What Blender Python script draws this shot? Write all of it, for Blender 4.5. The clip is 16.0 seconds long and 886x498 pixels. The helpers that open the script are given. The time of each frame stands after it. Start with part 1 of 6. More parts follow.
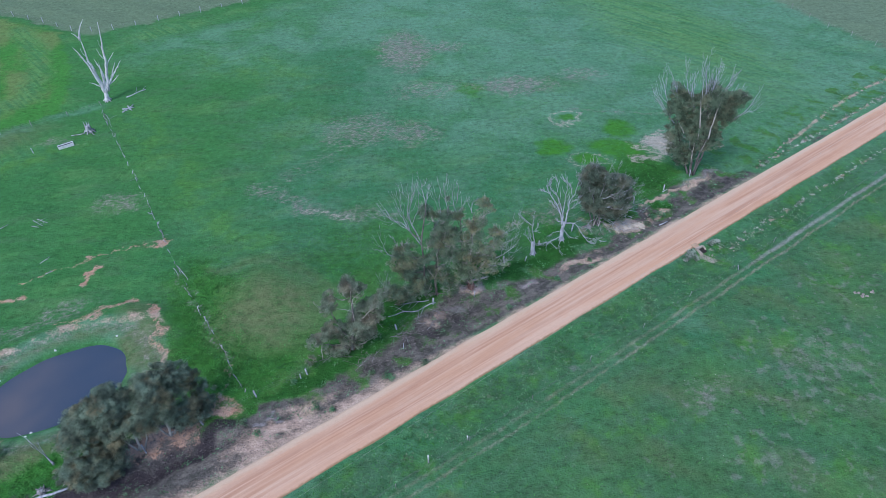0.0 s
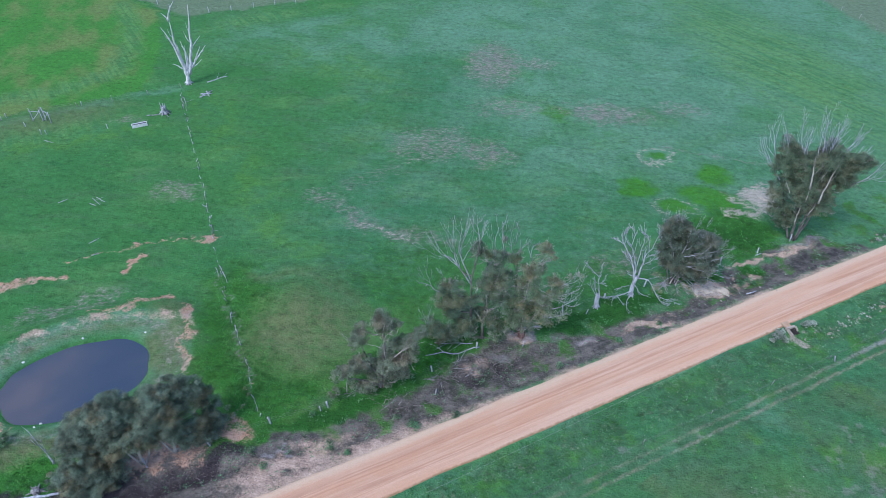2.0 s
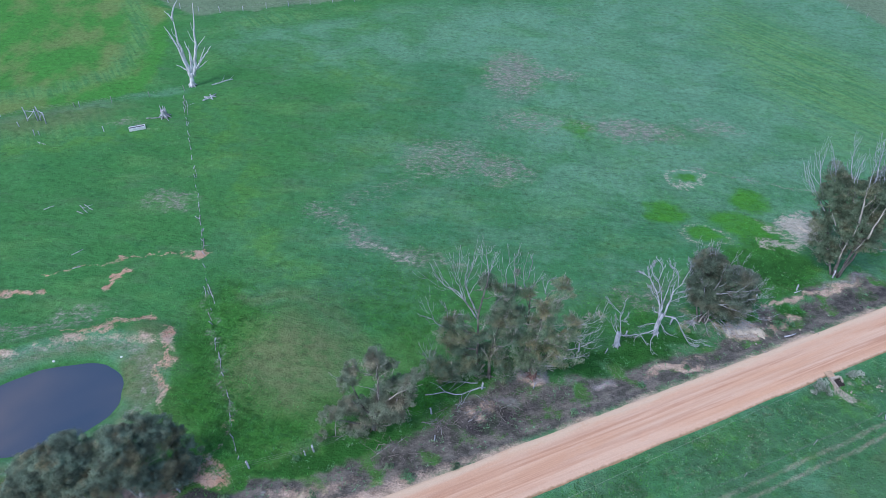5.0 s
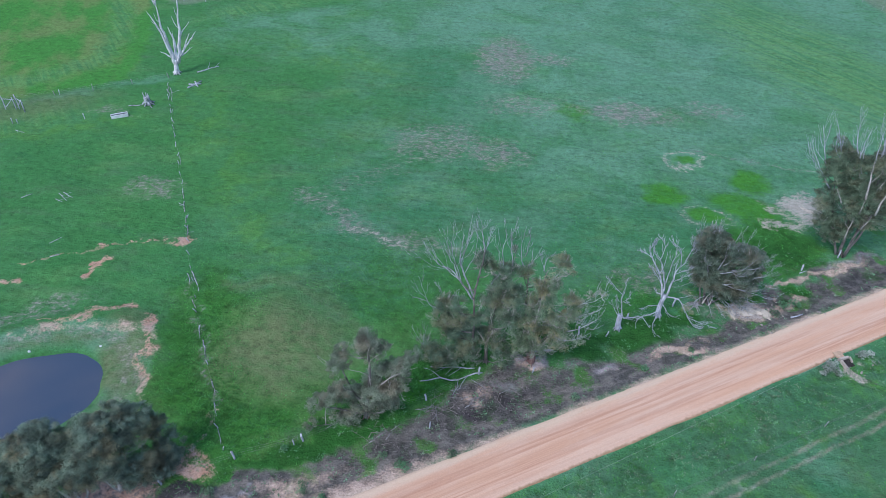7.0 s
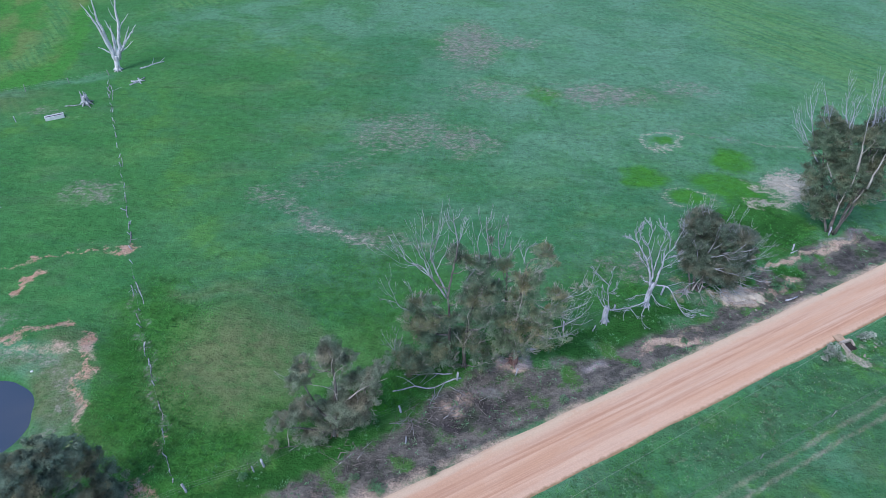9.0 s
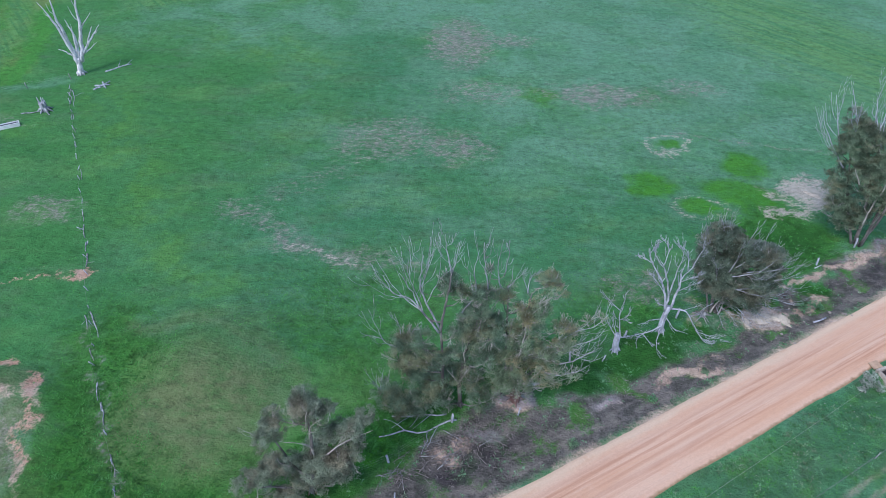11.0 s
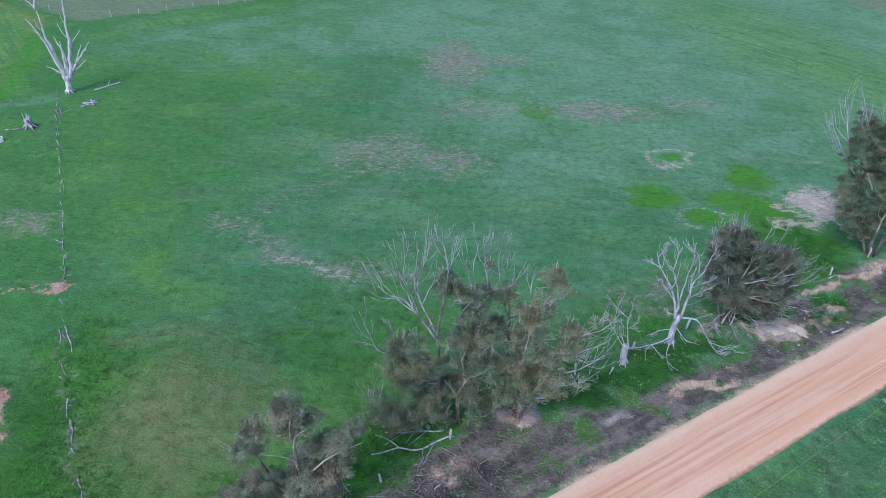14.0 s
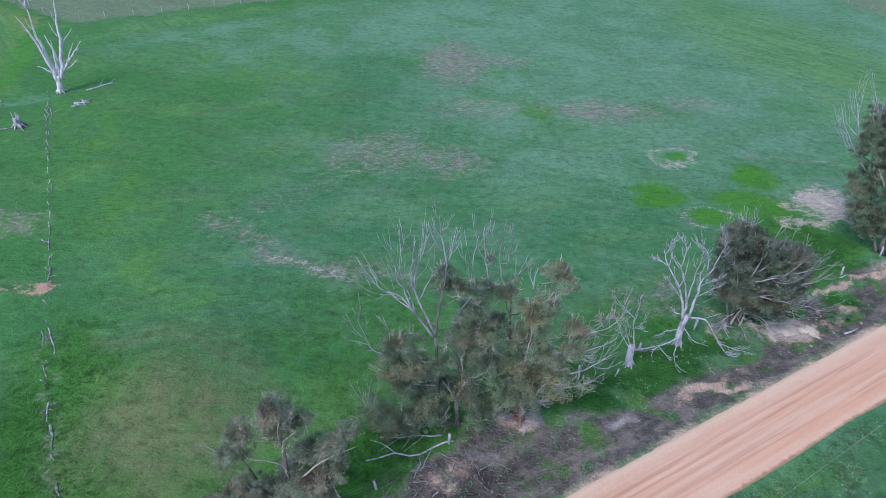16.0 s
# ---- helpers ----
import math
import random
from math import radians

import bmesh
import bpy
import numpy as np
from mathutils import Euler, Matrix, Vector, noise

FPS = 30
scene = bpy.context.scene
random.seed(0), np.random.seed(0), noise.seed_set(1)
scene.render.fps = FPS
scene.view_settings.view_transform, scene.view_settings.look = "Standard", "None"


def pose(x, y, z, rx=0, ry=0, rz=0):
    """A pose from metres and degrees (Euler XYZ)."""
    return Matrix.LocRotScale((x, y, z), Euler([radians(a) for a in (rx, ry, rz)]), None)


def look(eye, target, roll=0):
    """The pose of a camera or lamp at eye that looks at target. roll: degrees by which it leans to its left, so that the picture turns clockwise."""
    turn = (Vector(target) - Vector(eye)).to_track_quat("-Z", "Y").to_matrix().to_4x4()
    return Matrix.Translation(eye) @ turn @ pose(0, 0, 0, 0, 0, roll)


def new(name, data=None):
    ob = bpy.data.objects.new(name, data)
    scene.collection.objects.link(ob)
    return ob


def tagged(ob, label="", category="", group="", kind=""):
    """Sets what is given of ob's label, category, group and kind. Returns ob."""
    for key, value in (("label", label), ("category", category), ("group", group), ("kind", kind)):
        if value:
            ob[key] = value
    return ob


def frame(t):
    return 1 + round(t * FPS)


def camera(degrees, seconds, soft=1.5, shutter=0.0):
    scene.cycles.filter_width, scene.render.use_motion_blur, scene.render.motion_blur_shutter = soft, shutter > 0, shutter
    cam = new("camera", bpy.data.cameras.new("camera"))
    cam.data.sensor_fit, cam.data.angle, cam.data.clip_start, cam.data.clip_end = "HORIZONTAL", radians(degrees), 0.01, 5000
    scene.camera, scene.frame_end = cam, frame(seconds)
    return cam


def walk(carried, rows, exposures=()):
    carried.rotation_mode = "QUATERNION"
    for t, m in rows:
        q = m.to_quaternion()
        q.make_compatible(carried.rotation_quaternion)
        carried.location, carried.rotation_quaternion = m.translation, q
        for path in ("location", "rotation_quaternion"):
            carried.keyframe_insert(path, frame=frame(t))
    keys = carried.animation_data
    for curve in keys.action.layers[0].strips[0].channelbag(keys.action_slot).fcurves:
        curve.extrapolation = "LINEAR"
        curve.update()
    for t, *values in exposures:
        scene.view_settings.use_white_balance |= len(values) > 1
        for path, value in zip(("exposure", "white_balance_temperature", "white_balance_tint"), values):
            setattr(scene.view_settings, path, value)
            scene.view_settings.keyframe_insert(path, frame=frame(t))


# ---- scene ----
cam = camera(68.0, 16.0, soft=0.65)
PATH = [
    (0, (0.404, 1.045, 55.244), (0.381, 2.55, 53.926), -1.3),
    (0.5, (1.107, 4.047, 54.529), (0.988, 5.552, 53.217), -0.5),
    (1, (1.713, 6.362, 53.926), (1.52, 7.862, 52.618), 0.2),
    (1.5, (2.078, 7.78, 53.532), (1.859, 9.278, 52.226), 0.5),
    (2, (2.315, 8.584, 53.42), (2.062, 10.077, 52.113), 0.8),
    (2.5, (2.464, 9.573, 53.278), (2.185, 11.063, 51.973), 0.9),
    (3, (2.414, 10.907, 53.232), (2.123, 12.395, 51.927), 1.1),
    (3.5, (2.284, 12.443, 53.103), (1.986, 13.93, 51.8), 1.2),
    (4, (2.257, 13.901, 52.654), (1.951, 15.391, 51.355), 1.3),
    (4.2, (2.163, 14.548, 52.35), (1.857, 16.038, 51.051), 1.4),
    (6.3, (2.178, 15.37, 48.658), (1.877, 16.872, 47.372), 1.4),
    (6.5, (2.104, 15.471, 48.488), (1.815, 16.972, 47.198), 1.3),
    (7, (2.052, 15.777, 47.545), (1.766, 17.278, 46.255), 1.3),
    (7.5, (1.963, 16.324, 46.579), (1.678, 17.825, 45.288), 1.3),
    (8, (1.957, 17.2, 45.631), (1.707, 18.707, 44.341), 1.0),
    (8.5, (1.788, 18.313, 44.687), (1.569, 19.825, 43.396), 0.8),
    (9, (1.581, 19.77, 43.78), (1.379, 21.282, 42.487), 0.7),
    (9.5, (1.294, 21.48, 42.844), (1.1, 22.994, 41.551), 0.7),
    (10, (0.976, 23.488, 42.077), (0.788, 25.001, 40.783), 0.8),
    (10.2, (0.729, 24.29, 41.88), (0.548, 25.802, 40.584), 0.9),
    (12.3, (0.76, 26.3, 39.75), (0.591, 27.817, 38.458), 0.5),
    (12.5, (0.742, 26.168, 39.505), (0.575, 27.689, 38.217), 0.6),
    (13, (0.751, 26.221, 38.854), (0.58, 27.775, 37.606), 0.6),
    (13.5, (0.717, 26.308, 38.065), (0.547, 27.863, 36.819), 0.6),
    (14, (0.688, 26.452, 37.397), (0.516, 28.039, 36.192), 0.6),
    (14.5, (0.74, 26.553, 36.602), (0.567, 28.16, 35.423), 0.5),
    (15, (0.753, 26.627, 36.052), (0.581, 28.234, 34.873), 0.6),
    (15.5, (0.74, 26.89, 35.648), (0.568, 28.496, 34.468), 0.6),
    (16, (0.642, 27.444, 35.517), (0.471, 29.049, 34.335), 0.6),
]
walk(cam, [(t, look(eye, target, roll)) for t, eye, target, roll in PATH],
     exposures=[(0, 0.42, 5900, 11), (2.5, 0.56, 5920, 11), (9, 0.53, 6000, 11), (13, 0.54, 6120, 14), (16, 0.53, 6180, 17)])

# ---- world, sun ----
world = bpy.data.worlds.new("world")
scene.world = world
world.use_nodes = True
wn, wl = world.node_tree.nodes, world.node_tree.links
sky = wn.new("ShaderNodeTexSky")
sky.sky_type = "NISHITA"
sky.sun_disc = False
sky.sun_elevation, sky.sun_rotation = radians(52), radians(215)
sky.air_density, sky.dust_density = 1.0, 2.0
wn["Background"].inputs["Strength"].default_value = 0.15
wl.new(sky.outputs["Color"], wn["Background"].inputs["Color"])
sun = new("sun", bpy.data.lights.new("sun", "SUN"))
sun.data.energy, sun.data.angle, sun.data.color = 1.3, radians(18), (1.0, 0.96, 0.92)
sun.matrix_world = look((0, 0, 0), (math.cos(radians(52)) * 0.57, math.cos(radians(52)) * 0.82, -math.sin(radians(52))))


# ---- node helpers ----
class Mat:
    """A procedural material with a few shorthands for its nodes."""

    def __init__(self, name):
        self.m = bpy.data.materials.new(name)
        self.m.use_nodes = True
        self.n, self.l = self.m.node_tree.nodes, self.m.node_tree.links
        self.bsdf = self.n["Principled BSDF"]
        self.pos = self.n.new("ShaderNodeNewGeometry").outputs["Position"]

    def put(self, value, socket):
        if isinstance(value, bpy.types.NodeSocket):
            self.l.new(value, socket)
        elif hasattr(value, "__len__") and len(value) == 3 and socket.type == "RGBA":
            socket.default_value = (*value, 1)
        else:
            socket.default_value = value

    def noise(self, scale, detail=3.0, rough=0.55, vector=None, stretch=None, distort=0.0):
        t = self.n.new("ShaderNodeTexNoise")
        v = vector or self.pos
        if stretch:
            mp = self.n.new("ShaderNodeMapping")
            mp.vector_type = "TEXTURE"
            mp.inputs["Scale"].default_value = [1 / v for v in stretch[:3]]
            mp.inputs["Rotation"].default_value = (0, 0, radians(stretch[3]))
            self.l.new(v, mp.inputs["Vector"])
            v = mp.outputs["Vector"]
        self.l.new(v, t.inputs["Vector"])
        t.inputs["Scale"].default_value, t.inputs["Detail"].default_value = scale, detail
        t.inputs["Roughness"].default_value, t.inputs["Distortion"].default_value = rough, distort
        return t.outputs["Fac"]

    def math(self, op, a, b=0.0, clamp=False):
        t = self.n.new("ShaderNodeMath")
        t.operation, t.use_clamp = op, clamp
        self.put(a, t.inputs[0])
        self.put(b, t.inputs[1])
        return t.outputs[0]

    def ramp(self, v, lo, hi, a=0.0, b=1.0):
        t = self.n.new("ShaderNodeMapRange")
        t.interpolation_type = "SMOOTHSTEP"
        for value, k in ((v, 0), (lo, 1), (hi, 2), (a, 3), (b, 4)):
            self.put(value, t.inputs[k])
        return t.outputs[0]

    def mix(self, fac, a, b, blend="MIX"):
        t = self.n.new("ShaderNodeMix")
        t.data_type, t.blend_type = "RGBA", blend
        self.put(fac, t.inputs[0])
        self.put(a, t.inputs[6])
        self.put(b, t.inputs[7])
        return t.outputs[2]

    def attr(self, name):
        t = self.n.new("ShaderNodeAttribute")
        t.attribute_name = name
        return t.outputs["Fac"]

    def island(self):
        t = self.n.new("ShaderNodeNewGeometry")
        return t.outputs["Random Per Island"]

    def scale(self, color, fac):
        t = self.n.new("ShaderNodeVectorMath")
        t.operation = "SCALE"
        self.l.new(color, t.inputs[0])
        self.put(fac, t.inputs["Scale"])
        return t.outputs[0]

    def bump(self, h, strength, distance):
        t = self.n.new("ShaderNodeBump")
        t.inputs["Strength"].default_value, t.inputs["Distance"].default_value = strength, distance
        self.l.new(h, t.inputs["Height"])
        self.l.new(t.outputs["Normal"], self.bsdf.inputs["Normal"])

    def done(self, color, rough=0.9, specular=0.2):
        self.put(color, self.bsdf.inputs["Base Color"])
        self.put(rough, self.bsdf.inputs["Roughness"])
        self.put(specular, self.bsdf.inputs["Specular IOR Level"])
        return self.m


ROAD_ANGLE = math.degrees(math.atan2(0.583, 0.813))


def layer_warm(m, c):
    """Lower, greener ground nearer the road has a warmer green than the weedy rise, whose cooler tone includes painted
    haze.
    """
    return m.mix(m.ramp(m.math("ADD", m.attr("warm"), m.math("MULTIPLY", m.math("SUBTRACT", m.noise(0.07, 4, 0.6), 0.5), 1.2)), 0.1, 0.9), m.mix(m.ramp(m.attr("left"), 0.1, 0.9, 0, 0.8), c, GREEN_LEFT), GREEN_NEAR)


def ground_material():
    m = Mat("pasture")
    big, mid = m.noise(0.028, 3, 0.5), m.noise(0.16, 4, 0.6)
    small, fine = m.noise(1.1, 4, 0.65), m.noise(5.5, 3, 0.7)
    clump = m.noise(0.55, 5, 0.7)
    streak = m.noise(0.5, 4, 0.6, stretch=(0.35, 1.6, 1, 0))
    c = m.mix(m.ramp(big, 0.38, 0.62), GREEN_COOL, GREEN_WARM)
    c = m.mix(m.ramp(m.noise(0.12, 6, 0.68), 0.44, 0.62, 0, 0.8), c, GREEN_DULL)
    c = m.mix(m.ramp(streak, 0.5, 0.72, 0, 0.45), c, GREEN_DARK)
    c = layer_warm(m, c)
    c = m.mix(m.ramp(m.noise(0.22, 6, 0.7, stretch=(0.5, 1.3, 1, 8)), 0.5, 0.68, 0, 0.5), c, GREEN_BROWN)
    c = m.mix(m.ramp(m.noise(0.33, 5, 0.7, stretch=(0.4, 1.5, 1, -12)), 0.54, 0.70, 0, 0.45), c, GREEN_DARK)
    c = m.mix(m.ramp(m.noise(0.11, 5, 0.65, stretch=(0.6, 1.3, 1, 20)), 0.5, 0.7, 0, 0.5), c, GREEN_PALE)
    ragged = m.noise(0.9, 6, 0.72, stretch=(0.7, 1.25, 1, 0))

    broken = m.noise(1.0, 6, 0.72)
    specks = m.noise(1.9, 5, 0.66, stretch=(0.75, 1.2, 1, 10))

    def layer(base, name, color, edge, width=0.22, top=1.0, grain=0.55):
        rough_edge = specks if name in ("bare", "chalk") else broken if name in ("litter", "sand", "clay", "ash", "chalk", "verdure", "dark") else ragged
        jitter = m.math("ADD", m.math("MULTIPLY", m.math("SUBTRACT", rough_edge, 0.5), edge), m.math("MULTIPLY", m.math("SUBTRACT", fine, 0.5), edge * grain))
        there = m.attr(name)
        f = m.ramp(m.math("ADD", there, jitter), 0.5 - width, 0.5 + width, 0, top)
        return m.mix(m.math("MULTIPLY", f, m.ramp(there, 0.02, 0.3)), base, color)

    c = layer(c, "bright", m.mix(m.ramp(m.noise(0.25, 5, 0.65), 0.4, 0.6), GREEN_BRIGHT, GREEN_WARM), 1.0, 0.5, 0.7)
    c = layer(c, "crop", m.mix(m.ramp(m.noise(0.12, 4, 0.6, stretch=(1, 0.5, 1, 30)), 0.42, 0.62), CROP, CROP_DRY), 0.7, 0.3)
    c = layer(c, "verge", m.mix(m.ramp(m.noise(0.35, 5, 0.68, stretch=(0.5, 1.3, 1, ROAD_ANGLE)), 0.42, 0.64), GREEN_VERGE, VERGE_GREY), 0.8, 0.4, 0.8)
    c = m.mix(m.math("MULTIPLY", m.ramp(m.noise(0.2, 5, 0.68), 0.52, 0.66), m.ramp(m.attr("verge"), 0.2, 0.6, 0, 0.85)), c, VERGE_LIGHT)
    c = layer(c, "grey", GREEN_GREY, 1.0, 0.5, 0.6)
    c = m.mix(m.math("MULTIPLY", m.ramp(m.noise(0.09, 5, 0.66, distort=0.6), 0.42, 0.60), m.ramp(m.attr("grey"), 0.05, 0.5, 0, 0.7)), c, GREEN_GREY)
    c = m.mix(m.math("MULTIPLY", m.ramp(m.noise(0.13, 5, 0.66, distort=0.5), 0.52, 0.68), m.ramp(m.attr("grey"), 0.05, 0.5, 0, 0.6)), c, GREEN_WARM)
    c = layer(c, "pale", m.mix(m.ramp(m.noise(0.9, 4, 0.6, stretch=(0.07, 1.2, 1, -46)), 0.42, 0.6), GREEN_PALE, GREEN_WARM), 1.4, 0.5, 0.85)
    c = layer(c, "far", GREEN_FAR, 0.4, 0.2, 0.9)
    c = layer(c, "lush", m.mix(m.ramp(clump, 0.35, 0.7), LUSH, LUSH_DARK), 0.9, 0.3, 0.9)
    c = layer(c, "vivid", m.mix(m.ramp(clump, 0.4, 0.65), VIVID, LUSH), 0.9, 0.38, 0.9)
    c = layer(c, "dry", m.mix(m.ramp(ragged, 0.4, 0.65), DRY, DRY_GREEN), 0.9, 0.5, 0.88)
    soil = m.mix(m.ramp(m.noise(0.42, 4, 0.6, stretch=(0.6, 1.4, 1, ROAD_ANGLE)), 0.46, 0.62), m.mix(m.ramp(broken, 0.36, 0.62), LITTER, LITTER_DARK), SOIL)
    c = layer(c, "litter", soil, 0.9, 0.26, 0.94)
    c = layer(c, "verdure", m.mix(m.ramp(clump, 0.4, 0.65), GREEN_NEAR, LUSH), 1.6, 0.25, 0.85)
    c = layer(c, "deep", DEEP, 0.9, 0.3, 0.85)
    c = layer(c, "dark", DARK_BAND, 0.8, 0.3, 0.92)
    c = layer(c, "bare", m.mix(m.ramp(specks, 0.45, 0.7), BARE, BARE_PALE), 3.0, 0.6, 0.75, 0.5)
    c = layer(c, "sand", m.mix(m.ramp(clump, 0.3, 0.7), SAND, SHOULDER), 1.4, 0.3, 0.9)
    c = layer(c, "clay", m.mix(m.ramp(clump, 0.3, 0.7), CLAY, SAND), 2.0, 0.26)
    c = layer(c, "track", m.mix(m.ramp(clump, 0.45, 0.7), TRACK, BARE_PALE), 1.2, 0.5, 0.66)
    c = layer(c, "chalk", m.mix(m.ramp(clump, 0.35, 0.65), CHALK, (0.35, 0.32, 0.30)), 2.2, 0.3, 0.85)
    c = layer(c, "shoulder", m.mix(m.ramp(ragged, 0.35, 0.65), SAND, SHOULDER), 1.0, 0.35, 0.9)
    c = layer(c, "ash", ASH, 0.8, 0.4, 0.55)
    spots = m.ramp(m.math("ADD", m.noise(0.75, 3, 0.55), m.math("MULTIPLY", m.attr("flower"), 0.14)), 0.62, 0.76, 0, 0.3)
    c = m.mix(m.math("MULTIPLY", spots, m.ramp(m.attr("flower"), 0.05, 0.3)), c, FLOWER)
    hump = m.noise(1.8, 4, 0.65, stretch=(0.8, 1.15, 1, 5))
    # Shadows between grass lumps painted in: hollows darkened, tops lightened, following the bump.
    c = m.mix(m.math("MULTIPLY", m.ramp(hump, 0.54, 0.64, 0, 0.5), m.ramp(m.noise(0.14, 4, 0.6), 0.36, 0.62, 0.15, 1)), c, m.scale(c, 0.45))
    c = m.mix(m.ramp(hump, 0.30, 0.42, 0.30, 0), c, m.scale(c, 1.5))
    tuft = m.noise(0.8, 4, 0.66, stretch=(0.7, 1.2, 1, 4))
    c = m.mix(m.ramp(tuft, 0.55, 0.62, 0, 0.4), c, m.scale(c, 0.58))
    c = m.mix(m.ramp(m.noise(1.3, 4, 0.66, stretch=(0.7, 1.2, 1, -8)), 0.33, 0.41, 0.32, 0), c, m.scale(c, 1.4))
    grit = m.noise(15, 2, 0.7)
    shade = m.math("ADD", m.math("MULTIPLY", fine, 0.9), m.math("MULTIPLY", small, 0.9))
    shade = m.math("ADD", shade, m.math("MULTIPLY", grit, 0.25))
    c = m.scale(c, m.math("ADD", shade, 0.10))
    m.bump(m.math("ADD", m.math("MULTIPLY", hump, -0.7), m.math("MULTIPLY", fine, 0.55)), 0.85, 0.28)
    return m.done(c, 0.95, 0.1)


GREEN_COOL, GREEN_WARM, GREEN_DULL, GREEN_DARK = (0.048, 0.162, 0.076), (0.056, 0.173, 0.067), (0.085, 0.198, 0.120), (0.034, 0.130, 0.057)
GREEN_NEAR, GREEN_BROWN, GREEN_LEFT = (0.060, 0.149, 0.036), (0.074, 0.140, 0.076), (0.044, 0.163, 0.045)
GREEN_GREY, GREEN_PALE, CROP, CROP_DRY = (0.107, 0.236, 0.157), (0.099, 0.226, 0.078), (0.052, 0.192, 0.040), (0.116, 0.192, 0.066)
GREEN_FAR, GREEN_VERGE = (0.126, 0.184, 0.122), (0.049, 0.134, 0.060)
LUSH, LUSH_DARK, VIVID = (0.042, 0.160, 0.028), (0.031, 0.122, 0.027), (0.050, 0.195, 0.020)
DRY_GREEN = (0.075, 0.138, 0.055)
DRY, LITTER, LITTER_DARK = (0.122, 0.142, 0.078), (0.122, 0.112, 0.115), (0.060, 0.055, 0.058)
BARE, BARE_PALE, SAND = (0.190, 0.172, 0.175), (0.285, 0.257, 0.25), (0.36, 0.27, 0.225)
SHOULDER, TRACK = (0.47, 0.365, 0.31), (0.255, 0.225, 0.180)
GREEN_BRIGHT = (0.078, 0.205, 0.046)
VERGE_GREY, VERGE_LIGHT = (0.062, 0.136, 0.076), (0.063, 0.182, 0.044)
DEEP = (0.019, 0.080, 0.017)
CHALK, SOIL = (0.43, 0.385, 0.340), (0.160, 0.143, 0.140)
CLAY, FLOWER, DARK_BAND, ASH = (0.43, 0.255, 0.185), (0.27, 0.25, 0.27), (0.036, 0.032, 0.040), (0.33, 0.32, 0.36)
PASTURE = ground_material()


def road_material():
    m = Mat("gravel_road")
    broad = m.noise(0.6, 4, 0.6, stretch=(0.06, 1.0, 1, ROAD_ANGLE))
    line = m.noise(3.2, 4, 0.68, stretch=(0.016, 1.0, 1, ROAD_ANGLE))
    thin = m.noise(8.0, 3, 0.6, stretch=(0.02, 1.0, 1, ROAD_ANGLE))
    grit, blot = m.noise(9, 3, 0.7), m.noise(0.3, 5, 0.65)
    c = m.mix(m.ramp(broad, 0.36, 0.64), ROAD_PALE, ROAD_RED)
    c = m.mix(m.ramp(blot, 0.5, 0.7, 0, 0.4), c, ROAD_PALE)
    side = m.math("ADD", m.attr("edge"), m.math("MULTIPLY", m.math("SUBTRACT", m.noise(0.7, 5, 0.66, stretch=(0.3, 1.0, 1, ROAD_ANGLE)), 0.5), 0.7))
    c = m.mix(m.ramp(side, 0.1, 0.6, 0, 0.85), c, ROAD_SIDE)
    wheel = m.math("MULTIPLY", m.attr("rut"), m.ramp(m.noise(0.25, 4, 0.6, stretch=(0.3, 1.0, 1, ROAD_ANGLE)), 0.34, 0.56, 0.35, 1))
    c = m.mix(m.math("MULTIPLY", wheel, m.ramp(line, 0.44, 0.60, 0, 0.75)), c, ROAD_DARK)
    c = m.mix(m.math("MULTIPLY", wheel, m.ramp(thin, 0.5, 0.64, 0, 0.3)), c, ROAD_DARK)
    c = m.mix(m.ramp(thin, 0.30, 0.42, 0.2, 0), c, SHOULDER)
    c = m.mix(m.ramp(m.noise(1.1, 5, 0.7, stretch=(0.45, 1.0, 1, ROAD_ANGLE)), 0.52, 0.68, 0, 0.4), c, ROAD_RED)
    rim = m.math("ADD", m.attr("rim"), m.math("MULTIPLY", m.math("SUBTRACT", m.noise(2.0, 4, 0.7), 0.5), 0.8))
    c = m.mix(m.ramp(rim, 0.3, 0.75, 0, 0.85), c, (0.23, 0.150, 0.085))
    crumbs = m.math("MULTIPLY", m.ramp(m.attr("edge"), 0.84, 0.97), m.ramp(m.noise(0.5, 5, 0.7, stretch=(0.5, 1.0, 1, ROAD_ANGLE)), 0.50, 0.60, 0, 0.75))
    c = m.mix(crumbs, c, (0.20, 0.155, 0.12))
    c = m.scale(c, m.math("ADD", m.math("MULTIPLY", grit, 0.4), 0.8))
    m.bump(m.math("ADD", line, m.math("MULTIPLY", grit, 0.5)), 0.35, 0.05)
    return m.done(c, 0.95, 0.1)


ROAD_PALE, ROAD_RED, ROAD_DARK = (0.585, 0.412, 0.318), (0.545, 0.338, 0.236), (0.405, 0.218, 0.148)
ROAD_SIDE = (0.570, 0.448, 0.348)
GRAVEL = road_material()


def wood_material(name, pale, dark, scale=3.0, rough=0.85):
    m = Mat(name)
    a, b = m.noise(scale, 4, 0.65, stretch=(1, 1, 0.25, 0)), m.noise(scale * 6, 3, 0.6, stretch=(1, 1, 0.2, 0))
    c = m.mix(m.ramp(a, 0.4, 0.62), pale, dark)
    c = m.scale(c, m.math("ADD", m.math("MULTIPLY", b, 0.7), 0.65))
    m.bump(m.math("ADD", a, b), 0.5, 0.03)
    return m.done(c, rough, 0.2)


